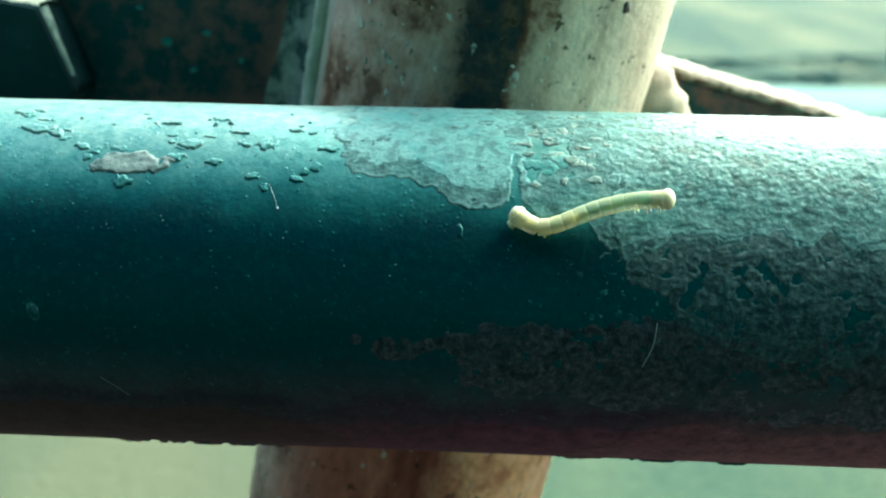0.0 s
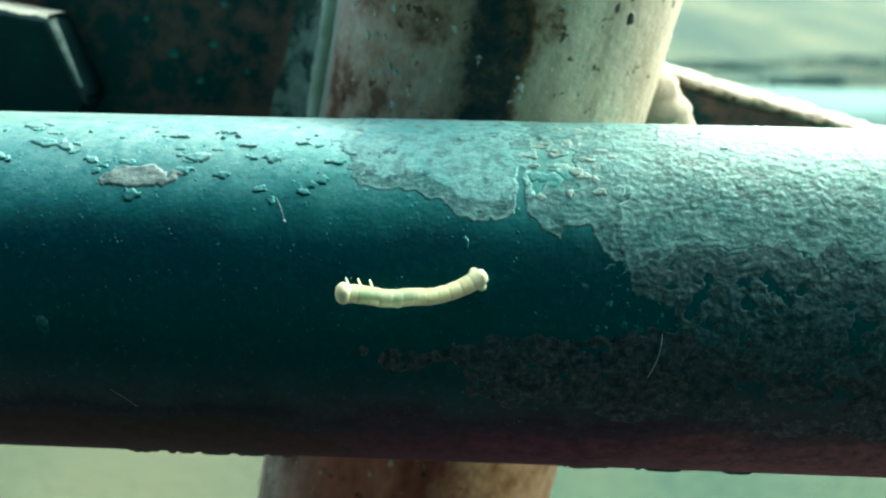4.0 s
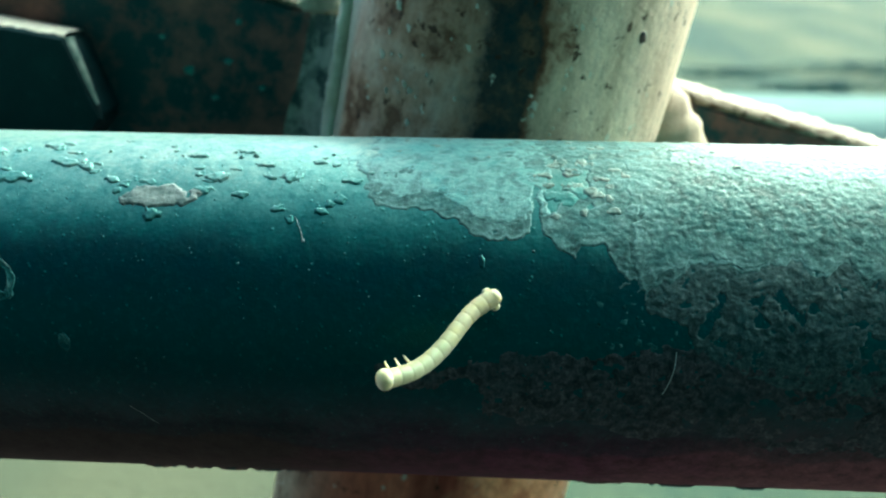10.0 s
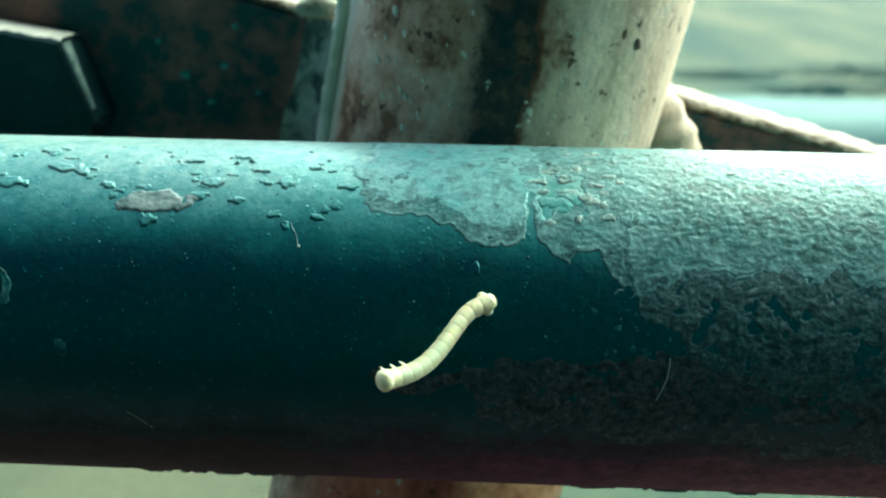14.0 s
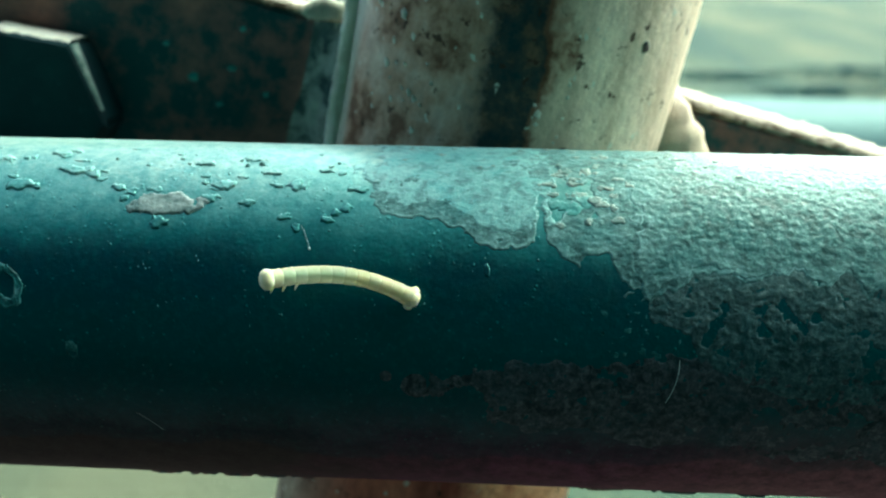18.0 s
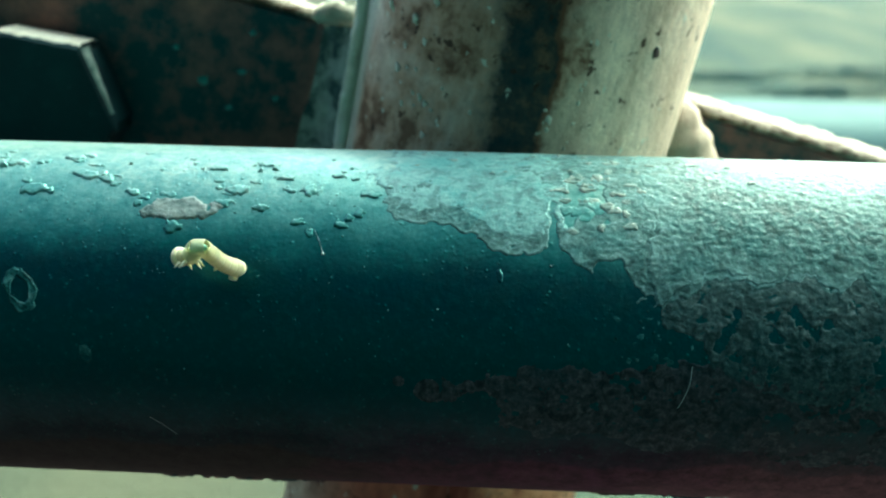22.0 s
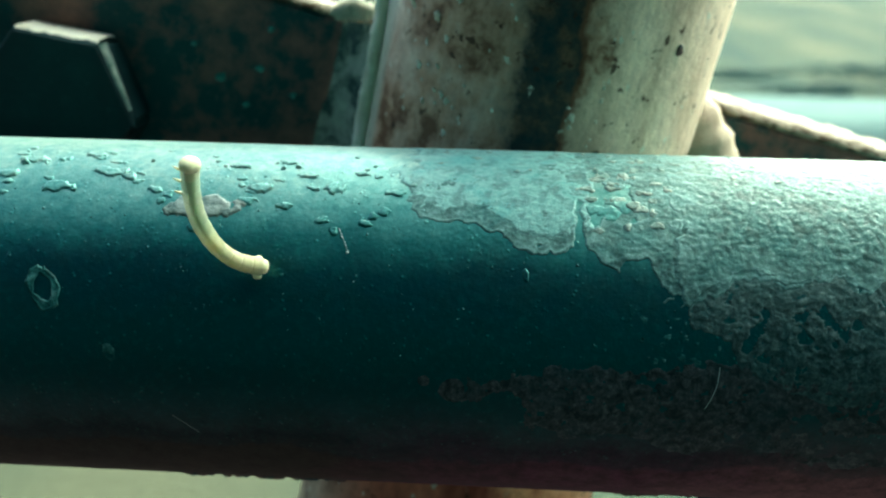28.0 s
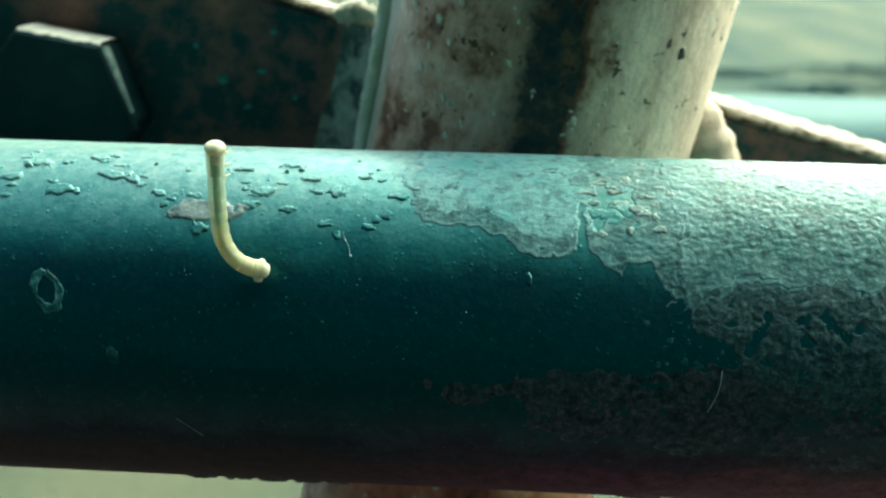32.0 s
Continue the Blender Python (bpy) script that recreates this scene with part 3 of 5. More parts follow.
# small curled chips: millimetres along, degrees, length, height
for k, (x, deg, wx, wd) in enumerate(((4.6, 58.5, 1.3, 1.0), (6.4, 57.5, 1.6, 1.1), (8.0, 59.0, 1.4, 1.6), (6.9, 61.0, 1.2, 0.8), (-24.9, 63.1, 3.0, 0.9), (-25.7, 50.1, 1.5, 0.5), (-24.3, 46.6, 1.1, 0.6), (-19.9, 52.0, 1.3, 0.9), (-18.6, 54.6, 1.5, 0.7),
                                      (-51.2, 68.4, 2.6, 1.1), (-48.8, 66.4, 1.6, 0.8), (-29.8, 55.0, 1.4, 0.5), (-39.7, 47.4, 1.2, 0.9), (-27.9, 69.0, 2.2, 0.7),
                                      (-56.9, 60.2, 2.4, 0.9), (-13.5, 65.5, 1.2, 0.5), (-2.7, 34.0, 0.5, 1.2), (-20.6, 49.6, 1.1, 0.6), (-33.5, 62.5, 2.4, 0.8),
                                      (-34.4, 57.0, 1.4, 0.6), (-60.5, 74.0, 3.0, 0.8), (-45.5, 60.5, 1.3, 0.5), (-22.0, 71.0, 1.6, 0.5), (-31.0, 77.0, 2.0, 0.5),
                                      (-36.0, 74.0, 1.6, 0.6), (-54.0, 78.0, 2.2, 0.7), (-17.5, 62.0, 1.4, 0.6), (-63.0, 66.0, 2.0, 0.8))):
    build_flake("paint_chip", x, deg, wx * 1.25, max(0.9, wd * 1.6), 0.17 if 40 < deg and x < 0 else 0.08, 40 + k)

# cream chips standing in the broken patches above the notch
rnd = random.Random(5)
for k in range(26):
    x, deg = rnd.triangular(2.5, 14, 7), rnd.triangular(49, 92, 62)
    build_flake("paint_chip", x, deg, rnd.uniform(0.7, 1.9), rnd.uniform(0.7, 1.5), rnd.uniform(0.06, 0.18), 400 + k, M_CREAM, "small cream chip of old paint")

# flecks along the crest
for k in range(46):
    build_flake("paint_chip", rnd.uniform(-13, 34), rnd.triangular(70, 108, 92), rnd.uniform(0.5, 1.3), rnd.uniform(0.5, 1.1), rnd.uniform(0.1, 0.2), 460 + k, M_CREAM)

# finer peeling towards the crest, and flecks below the crust
rnd = random.Random(19)
for k in range(22):
    x, deg = rnd.triangular(6, 21, 15), rnd.triangular(6, 34, 20)
    build_flake("paint_chip", x, deg, rnd.uniform(0.3, 0.8), rnd.uniform(0.3, 0.7), 0.015, 300 + k, M_SCAR)
for k in range(38):
    x, deg = rnd.uniform(-66, -15), rnd.triangular(52, 88, 74)
    build_flake("paint_chip", x, deg, rnd.uniform(0.5, 1.5), rnd.uniform(0.5, 0.9), rnd.uniform(0.05, 0.14), 200 + k)

for k, (x, deg, wx, wd) in enumerate(((-42.0, -57.5, 4.0, 1.0), (-37.5, -58.0, 5.0, 1.2), (-33.0, -57.5, 4.0, 1.4), (-29.0, -58.5, 4.5, 1.2), (-24.5, -58.0, 3.0, 1.0), (12.0, -56.0, 5.0, 1.0), (21.0, -57.0, 6.0, 1.2), (30.0, -57.0, 4.0, 1.0))):
    build_flake("rust_flake", x, deg, wx * 0.8, wd * 0.8, 0.22, 90 + k, M_BAR, "thin rusty flake hanging under the rail")


def build_scar(x, deg, w, h, hollow, lift, seed, label):
    """An oval scab of lifted paint: a ragged raised ring round a bare middle."""
    u, v = np.meshgrid(np.linspace(-1.6, 1.6, 64) * w, np.linspace(-1.6, 1.6, 64) * h, indexing="ij")
    p, q = u * 0.86 + v * 0.4, v * 0.86 - u * 0.4
    r = np.hypot(p / w, q / h)
    field = (0.26 - np.abs(r - 0.78)) if hollow else 0.8 - r
    field = field * min(w, h) + fractal(u + seed * 3.1, v, 0.9, 4, seed) * 0.9
    link("paint_scar", crust_mesh("paint_scar", field * 1.6, x + u, np.radians(deg + v / 0.37), lift, 0.14), M_SCAR, rail, label)


build_scar(-55.6, 25.8, 1.5, 2.4, True, 0.09, 61, "oval blistered scar in the green paint")
build_scar(-48.0, 7.5, 0.7, 1.3, False, 0.02, 62, "faint oval mark in the green paint")


def build_grit():
    """Fine grit and dust stuck to the paint."""
    rnd = random.Random(77)
    bm = bmesh.new()
    for _ in range(300):
        x, deg = rnd.uniform(-66, 22), rnd.triangular(-20, 85, 42)
        if x > -14 and deg > 40:
            continue
        size = rnd.choice((0.04, 0.055, 0.08, 0.125)) * rnd.uniform(0.7, 1.3) * 0.001
        c = on_rail(x, deg, 0.01)
        up = (c - Vector((c.x, 0, 0))).normalized()
        side, fwd = Vector((1, 0, 0)), up.cross(Vector((1, 0, 0)))
        turn = rnd.uniform(0, 6.28)
        ring = []
        for k in range(6):
            t, r = turn + k * math.pi / 3, size * rnd.uniform(0.6, 1.5)
            ring.append(bm.verts.new(c + side * r * math.cos(t) + fwd * r * math.sin(t) - up * size * 0.3))
        top = bm.verts.new(c + up * size * 0.8 + side * size * rnd.uniform(-0.4, 0.4))
        for k in range(6):
            bm.faces.new((ring[k], ring[(k + 1) % 6], top))
    bmesh.ops.recalc_face_normals(bm, faces=bm.faces)
    ob = part("grit", bm, M_SCAR, None, "", False)
    ob.location = RAIL
    tagged(ob, "fine pale grit and dust stuck to the rail", "grit", kind="stuff")


build_grit()
# crumbs standing on the crest of the rail
for k, (x, deg, size) in enumerate(((-31.2, 73, 0.5), (-29.6, 74, 0.6), (-62.0, 72, 0.9), (-47.0, 75, 0.5), (-20.5, 76, 0.4))):
    build_flake("paint_chip", x, deg, size * 1.3, size, 0.4, 140 + k)


def build_post():
    bm = tube_bm(R_POST, -1.03, 0.42, 96, 180, 0.0006)
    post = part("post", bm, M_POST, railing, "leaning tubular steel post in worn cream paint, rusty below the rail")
    axis = Vector((0.18497, -0.00803, 1)).normalized()
    turn = axis.to_track_quat("Z", "Y").to_matrix().to_4x4()
    # keep the post's own front towards -y
    spin = (turn.inverted() @ Vector((0, -1, 0)))
    turn = turn @ Matrix.Rotation(math.atan2(spin.y, spin.x) + math.pi / 2, 4, "Z")
    post.matrix_basis = Matrix.Translation((-0.00484, 0.03749, 1.0)) @ turn
    return post


post = build_post()

BAR_Y = 0.042


def build_bar(x0, x1, at, slope, depth, label):
    """A flat bar welded to the post behind the rail: its front top edge passes through the place at; ragged pale paint on top."""
    length, tall = x1 - x0, 0.050
    turn = Matrix.Rotation(radians(-slope), 4, "Y")

    def ragged(sz, sy, amp, seed, bevel):
        bm = box_bm(length, sy, sz, bevel, 2)
        cuts = [e for e in bm.edges if abs(e.verts[0].co.x - e.verts[1].co.x) > length * 0.5]
        bmesh.ops.subdivide_edges(bm, edges=cuts, cuts=300, use_grid_fill=True)
        for v in bm.verts:
            n = noise.fractal((v.co.x * 420 + seed, v.co.y * 420, v.co.z * 420), 1.0, 2.0, 4)
            if v.co.z > 0:
                v.co.z += amp * n
        return bm

    bar = part("cross_bar", ragged(tall, depth, 0.0004, 0, 0.0009), M_BAR, railing, label, False)
    along = ((x0 + x1) / 2 - at[0])
    c, s = math.cos(radians(slope)), math.sin(radians(slope))
    bar.matrix_basis = Matrix.Translation((at[0] + along * c + tall / 2 * s, BAR_Y + depth / 2, at[2] + along * s - tall / 2 * c)) @ turn
    top = part("top_paint", ragged(0.0010, depth * 0.97, 0.0005, 9, 0.0002), M_TOP, bar, "pale worn paint on the bar's top edge")
    top.location = (0, 0, tall / 2 + 0.0001)
    return bar


build_bar(-0.36, -0.012, (-0.0333, BAR_Y, 1.0336), -14.4, 0.012, "flat dark rusty steel bar with a pale chipped top edge")
build_bar(0.012, 0.36, (0.0300, BAR_Y, 1.0196), -15.0, 0.020, "flat dark rusty steel bar with a pale chipped top edge")


def build_weld(name, points, radius, label, material=None, ripple=0.1):
    """A lumpy weld bead along a line of places."""
    bm = bmesh.new()
    pts = [Vector(p) for p in points]
    seg, loops, n = 14, [], (26 if radius > 0.002 else 140)
    for i in range(n + 1):
        f = i / n * (len(pts) - 1)
        k = min(int(f), len(pts) - 2)
        p = pts[k].lerp(pts[k + 1], f - k)
        d = (pts[k + 1] - pts[k]).normalized()
        side = d.orthogonal().normalized()
        up = d.cross(side)
        env = math.sqrt(max(0.004, 1 - abs(2 * i / n - 1) ** 2.6))
        ring = []
        for j in range(seg):
            a = 2 * math.pi * j / seg
            q = p + (side * math.cos(a) + up * math.sin(a)) * radius * env * (1 + ripple * math.sin(i * 1.9))
            q += Vector((1, 1, 1)) * radius * (0.06 if radius > 0.004 else 0.38) * (noise.noise(q * 420) + 0.5 * noise.noise(q * 1300))
            ring.append(bm.verts.new(q))
        loops.append(ring)
    for p, q in zip(loops, loops[1:]):
        for j in range(seg):
            bm.faces.new((p[j], p[(j + 1) % seg], q[(j + 1) % seg], q[j]))
    bm.faces.new(loops[0][::-1])
    bm.faces.new(loops[-1])
    bmesh.ops.recalc_face_normals(bm, faces=bm.faces)
    return part(name, bm, material or M_WELD, railing, label)


build_weld("weld", ((0.0205, 0.0360, 1.0240), (0.0245, 0.0352, 1.010), (0.0240, 0.0345, 0.966)), 0.0073, "pale painted weld bead beside the post", None, 0.03)
build_weld("weld", ((-0.0170, 0.0335, 1.075), (-0.0245, 0.0335, 1.034), (-0.0286, 0.0335, 1.012), (-0.0336, 0.0335, 0.985)), 0.0012, "pale ridge of paint along the post", M_RIDGE, 0.02)


def build_fillet():
    """The broad painted weld between the bar's face and the post."""
    nu, nv = 24, 60
    z = np.linspace(0.972, 1.0325, nv)[:, None]
    u = np.linspace(0, 1, nu)[None, :]
    lump = np.array([[noise.fractal((i * 0.35, j * 0.18, 3.1), 1.0, 2.0, 3) for i in range(nu)] for j in range(nv)])
    right = -0.0049 + 0.185 * (z - 1) - 0.0258
    left = right - 0.0072 - (1.0325 - z) * 0.10
    x = left + (right - left) * u
    y = 0.0421 - 0.0065 * u ** 1.6 - 0.0005 * lump * np.sin(np.pi * u)
    pts = np.stack([x, y + z * 0, z + u * 0], -1)
    link("weld", grid_mesh("weld", pts), M_FILLET, railing, "grey-green painted weld beside the post")


build_fillet()


build_weld("weld", ((-0.0330, 0.0405, 1.0338), (-0.0290, 0.0385, 1.0350), (-0.0258, 0.0370, 1.0342)), 0.0013, "crumbling pale weld at the corner of bar and post", M_RIDGE, 0.45)


def build_blister(x, y, z, size):
    bm = bmesh.new()
    bmesh.ops.create_icosphere(bm, subdivisions=3, radius=1)
    for v in bm.verts:
        k = 1 + 0.3 * noise.noise(v.co * 1.7 + Vector((x * 900, 0, 0)))
        v.co = Vector((v.co.x * size * 0.7 * k, v.co.y * 0.0004, v.co.z * size * k))
    ob = part("rust_pit", bm, M_BAR, railing, "dark rust pit in the post's paint")
    ob.location = (x, y, z)


build_blister(0.0173, 0.0176, 1.0322, 0.0009)
build_blister(0.0160, 0.0172, 1.0410, 0.0007)
build_blister(-0.0127, 0.0165, 1.0295, 0.0006)


def build_post_chip(x, y, z, size, seed):
    """A ragged pale chip of paint curling off the post, flat to its face."""
    axis, mid = Vector((0.18497, -0.00803, 1)).normalized(), Vector((-0.00484, 0.03749, 1.0))
    here = Vector((x, y, z))
    out = here - mid - axis * (here - mid).dot(axis)
    out.normalize()
    side = axis.cross(out)
    bm = bmesh.new()
    bmesh.ops.create_icosphere(bm, subdivisions=3, radius=1)
    for v in bm.verts:
        k = 1 + 0.9 * noise.noise(v.co * 1.5 + Vector((seed * 7.3, 3, 0)))
        v.co = side * (v.co.x * size * 0.7 * k) + axis * (v.co.z * size * 1.2 * k) + out * (v.co.y * 0.00025 * k + 0.0003 * v.co.z)
    part("paint_chip", bm, M_RIDGE, railing, "pale chip of paint lifting off the post").location = here


for k, (x, y, z, size) in enumerate(((0.0027, 0.0122, 1.0248, 0.0004), (0.0031, 0.0122, 1.0235, 0.0006), (0.0029, 0.0123, 1.0222, 0.0004), (-0.0136, 0.0166, 1.0329, 0.0006), (-0.0164, 0.0187, 1.0321, 0.0005),
                                     (-0.0175, 0.0192, 1.0291, 0.0006), (-0.0148, 0.0170, 1.0292, 0.0003), (-0.0143, 0.0162, 1.0257, 0.0004), (-0.0150, 0.0172, 1.0360, 0.0006), (-0.0185, 0.0205, 1.0375, 0.0005),
                                     (-0.0120, 0.0152, 1.0385, 0.0005), (0.0062, 0.0125, 1.0400, 0.0004))):
    build_post_chip(x, y, z, size, k)

# more of them in clusters on the worn side of the post
rnd = random.Random(31)
for k in range(34):
    ang, z = radians(rnd.triangular(-62, -8, -38)), rnd.triangular(1.012, 1.046, 1.034)
    h = z - 1.0
    build_post_chip(-0.00484 + 0.18497 * h + R_POST * math.sin(ang), 0.03749 - 0.00803 * h - R_POST * math.cos(ang), z, rnd.choice((0.00018, 0.00025, 0.0003, 0.00045)), 50 + k)
for k in range(9):
    ang, z = radians(rnd.uniform(14.5, 16.5)), rnd.uniform(1.015, 1.042)
    h = z - 1.0
    build_post_chip(-0.00484 + 0.18497 * h + R_POST * math.sin(ang), 0.03749 - 0.00803 * h - R_POST * math.cos(ang), z, rnd.uniform(0.0002, 0.0004), 90 + k)


def build_bar_chip(x, z, size, seed):
    """A curled chip of green paint on the bar's face."""
    bm = bmesh.new()
    bmesh.ops.create_icosphere(bm, subdivisions=3, radius=1)
    for v in bm.verts:
        k = 1 + 0.7 * noise.noise(v.co * 1.6 + Vector((seed * 7.3, 0, 0)))
        v.co = Vector((v.co.x * size * k, v.co.y * 0.0003 * k, v.co.z * size * 0.7 * k))
    part("paint_chip", bm, M_CHIP, railing).location = (x, BAR_Y - 0.0001, z)


for k, (x, z, size) in enumerate(((-0.0517, 1.0232, 0.0009), (-0.0454, 1.0247, 0.0006), (-0.0479, 1.0188, 0.0006), (-0.0400, 1.0205, 0.0005), (-0.0432, 1.0310, 0.0006), (-0.0560, 1.0285, 0.0005))):
    build_bar_chip(x, z, size, k)


def build_bolt():
    """A hexagon bolt head on the bar, with a chamfered face and a washer."""
    flats, thick = 0.0236, 0.0085
    r = flats / math.sqrt(3)
    bm = bmesh.new()
    prof = ((r, 0.0), (r, thick - 0.0012), (r * 0.985, thick - 0.0004), (r * 0.95, thick), (r * 0.5, thick + 0.0001))
    loops = [[bm.verts.new((q * math.cos(math.pi / 3 * k), q * math.sin(math.pi / 3 * k), z)) for k in range(6)] for q, z in prof]
    for p, q in zip(loops, loops[1:]):
        for k in range(6):
            bm.faces.new((p[k], p[(k + 1) % 6], q[(k + 1) % 6], q[k]))
    bm.faces.new(loops[0][::-1])
    bm.faces.new(loops[-1])
    bmesh.ops.bevel(bm, geom=[e for e in bm.edges if abs(e.verts[0].co.z - e.verts[1].co.z) > 0.004], offset=0.0009, segments=3, affect="EDGES")
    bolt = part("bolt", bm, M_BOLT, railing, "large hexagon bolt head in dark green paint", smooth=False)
    bolt.matrix_basis = Matrix.Translation((-0.0769, BAR_Y - 0.0005, 1.0187)) @ Matrix.Rotation(radians(9.3), 4, "Y") @ Matrix.Rotation(radians(90), 4, "X")

    # pale worn paint on the upper flats, standing in for light falling there
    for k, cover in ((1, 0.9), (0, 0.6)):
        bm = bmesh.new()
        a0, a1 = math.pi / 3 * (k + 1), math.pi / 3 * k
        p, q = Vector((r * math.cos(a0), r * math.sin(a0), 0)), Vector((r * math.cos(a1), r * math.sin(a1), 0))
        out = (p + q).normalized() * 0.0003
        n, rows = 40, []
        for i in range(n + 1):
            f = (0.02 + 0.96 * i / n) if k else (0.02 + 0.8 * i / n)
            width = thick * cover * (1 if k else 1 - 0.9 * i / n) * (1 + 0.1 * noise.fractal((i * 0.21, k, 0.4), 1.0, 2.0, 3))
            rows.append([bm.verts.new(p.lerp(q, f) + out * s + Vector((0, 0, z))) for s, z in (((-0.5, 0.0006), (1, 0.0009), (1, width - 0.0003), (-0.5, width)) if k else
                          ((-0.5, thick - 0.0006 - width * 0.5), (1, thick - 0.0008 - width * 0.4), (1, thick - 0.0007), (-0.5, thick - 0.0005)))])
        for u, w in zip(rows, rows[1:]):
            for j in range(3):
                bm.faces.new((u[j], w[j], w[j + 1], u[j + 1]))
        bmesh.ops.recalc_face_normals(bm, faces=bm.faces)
        part("worn_lit_flat", bm, M_RIDGE if k else M_FLAKE, bolt, "pale worn paint on an upper flat, brightened as if lit")


build_bolt()


def build_fibre(points, radius, label, tip=False):
    cu = bpy.data.curves.new("stray_fibre", "CURVE")
    cu.dimensions, cu.bevel_depth, cu.bevel_resolution = "3D", radius, 2
    sp = cu.splines.new("POLY")
    sp.points.add(len(points) - 1)
    for p, q in zip(sp.points, points):
        p.co = (*(q + Vector(RAIL)), 1)
    cu.materials.append(M_FIBRE)
    ob = tagged(new("stray_fibre", cu), label, "fibre", "fibres on the rail")
    if tip:
        bm = bmesh.new()
        bmesh.ops.create_icosphere(bm, subdivisions=2, radius=0.00017)
        bmesh.ops.translate(bm, vec=points[-1] + Vector(RAIL), verts=bm.verts)
        part("seed_tip", bm, M_FIBRE, ob, "pale round tip")


def fibre_line(x0, d0, x1, d1, bow, n=12):
    return [on_rail(x0 + (x1 - x0) * i / n + bow * math.sin(math.pi * i / n), d0 + (d1 - d0) * i / n, 0.03) for i in range(n + 1)]


build_fibre(fibre_line(-23.5, 47.7, -22.3, 40.0, 0.1), 0.000028, "thin pale fibre with a round tip stuck to the rail", True)
build_fibre(fibre_line(18.0, 10.5, 16.8, -2.8, 0.35), 0.00004, "fine pale curved fibre stuck to the rail")
build_fibre(fibre_line(-41.6, -13.3, -38.9, -20.1, 0.15), 0.00002, "fine pale fibre low on the rail")


# ---------------------------------------------------------------- caterpillar
SEGMENTS = 12
SEG_LEN = 0.0160 / SEGMENTS


def barrel(length, r0, r1, bulge=1.04, seg=20, rings=12, cap=0.5):
    """A soft rounded body along x, closed at both ends."""
    bm = bmesh.new()
    loops = []
    half = length * 0.5 + cap * 0.001
    for i in range(rings + 1):
        u = -math.cos(math.pi * i / rings)
        f = (u + 1) / 2
        r = (r0 + (r1 - r0) * f) * bulge * (1 - abs(u) ** 5) ** 0.5 * (1 - 0.10 * u * u)
        if i in (0, rings):
            loops.append([bm.verts.new((u * half, 0, 0))])
            continue
        loops.append([bm.verts.new((u * half, r * math.cos(2 * math.pi * k / seg), r * 0.97 * math.sin(2 * math.pi * k / seg))) for k in range(seg)])
    for p, q in zip(loops, loops[1:]):
        for k in range(seg):
            a, b = p[k % len(p)], p[(k + 1) % len(p)]
            c, d = q[(k + 1) % len(q)], q[k % len(q)]
            vs = []
            for v in (a, b, c, d):
                if v not in vs:
                    vs.append(v)
            bm.faces.new(vs)
    bmesh.ops.recalc_face_normals(bm, faces=bm.faces)
    return bm


def ring_skin(length, r0, r1, seg=24, rings=9):
    """The skin of one body ring along x: creased where it tucks into its neighbours."""
    bm = bmesh.new()
    loops = []
    for i in range(rings + 1):
        u = 2 * i / rings - 1
        r = (r0 + (r1 - r0) * i / rings) * (1.045 - 0.085 * abs(u) ** 4)
        loops.append([bm.verts.new((u * length * 0.54, r * math.cos(2 * math.pi * k / seg) * (1 + 0.02 * noise.noise((k * 0.9, i * 0.5, r0 * 9000))), r * 0.97 * math.sin(2 * math.pi * k / seg))) for k in range(seg)])
    for p, q in zip(loops, loops[1:]):
        for k in range(seg):
            bm.faces.new((p[k], p[(k + 1) % seg], q[(k + 1) % seg], q[k]))
    bmesh.ops.recalc_face_normals(bm, faces=bm.faces)
    return bm


def cone_leg(base, tip, r, blunt=0.18):
    bm = bmesh.new()
    base, tip = Vector(base), Vector(tip)
    d = (tip - base).normalized()
    s = d.orthogonal().normalized()
    t = d.cross(s)
    loops = []
    for f, q in ((0, 1.0), (0.4, 0.8), (0.75, max(0.5, blunt * 1.15)), (1.0, blunt)):
        c = base.lerp(tip, f)
        loops.append([bm.verts.new(c + (s * math.cos(2 * math.pi * k / 8) + t * math.sin(2 * math.pi * k / 8)) * r * q) for k in range(8)])
    for p, q in zip(loops, loops[1:]):
        for k in range(8):
            bm.faces.new((p[k], p[(k + 1) % 8], q[(k + 1) % 8], q[k]))
    bm.faces.new(loops[0][::-1])
    bm.faces.new(loops[-1])
    bmesh.ops.recalc_face_normals(bm, faces=bm.faces)
    return bm


caterpillar = tagged(new("caterpillar"), "small pale yellow-green looper caterpillar crawling on the rail", "caterpillar")


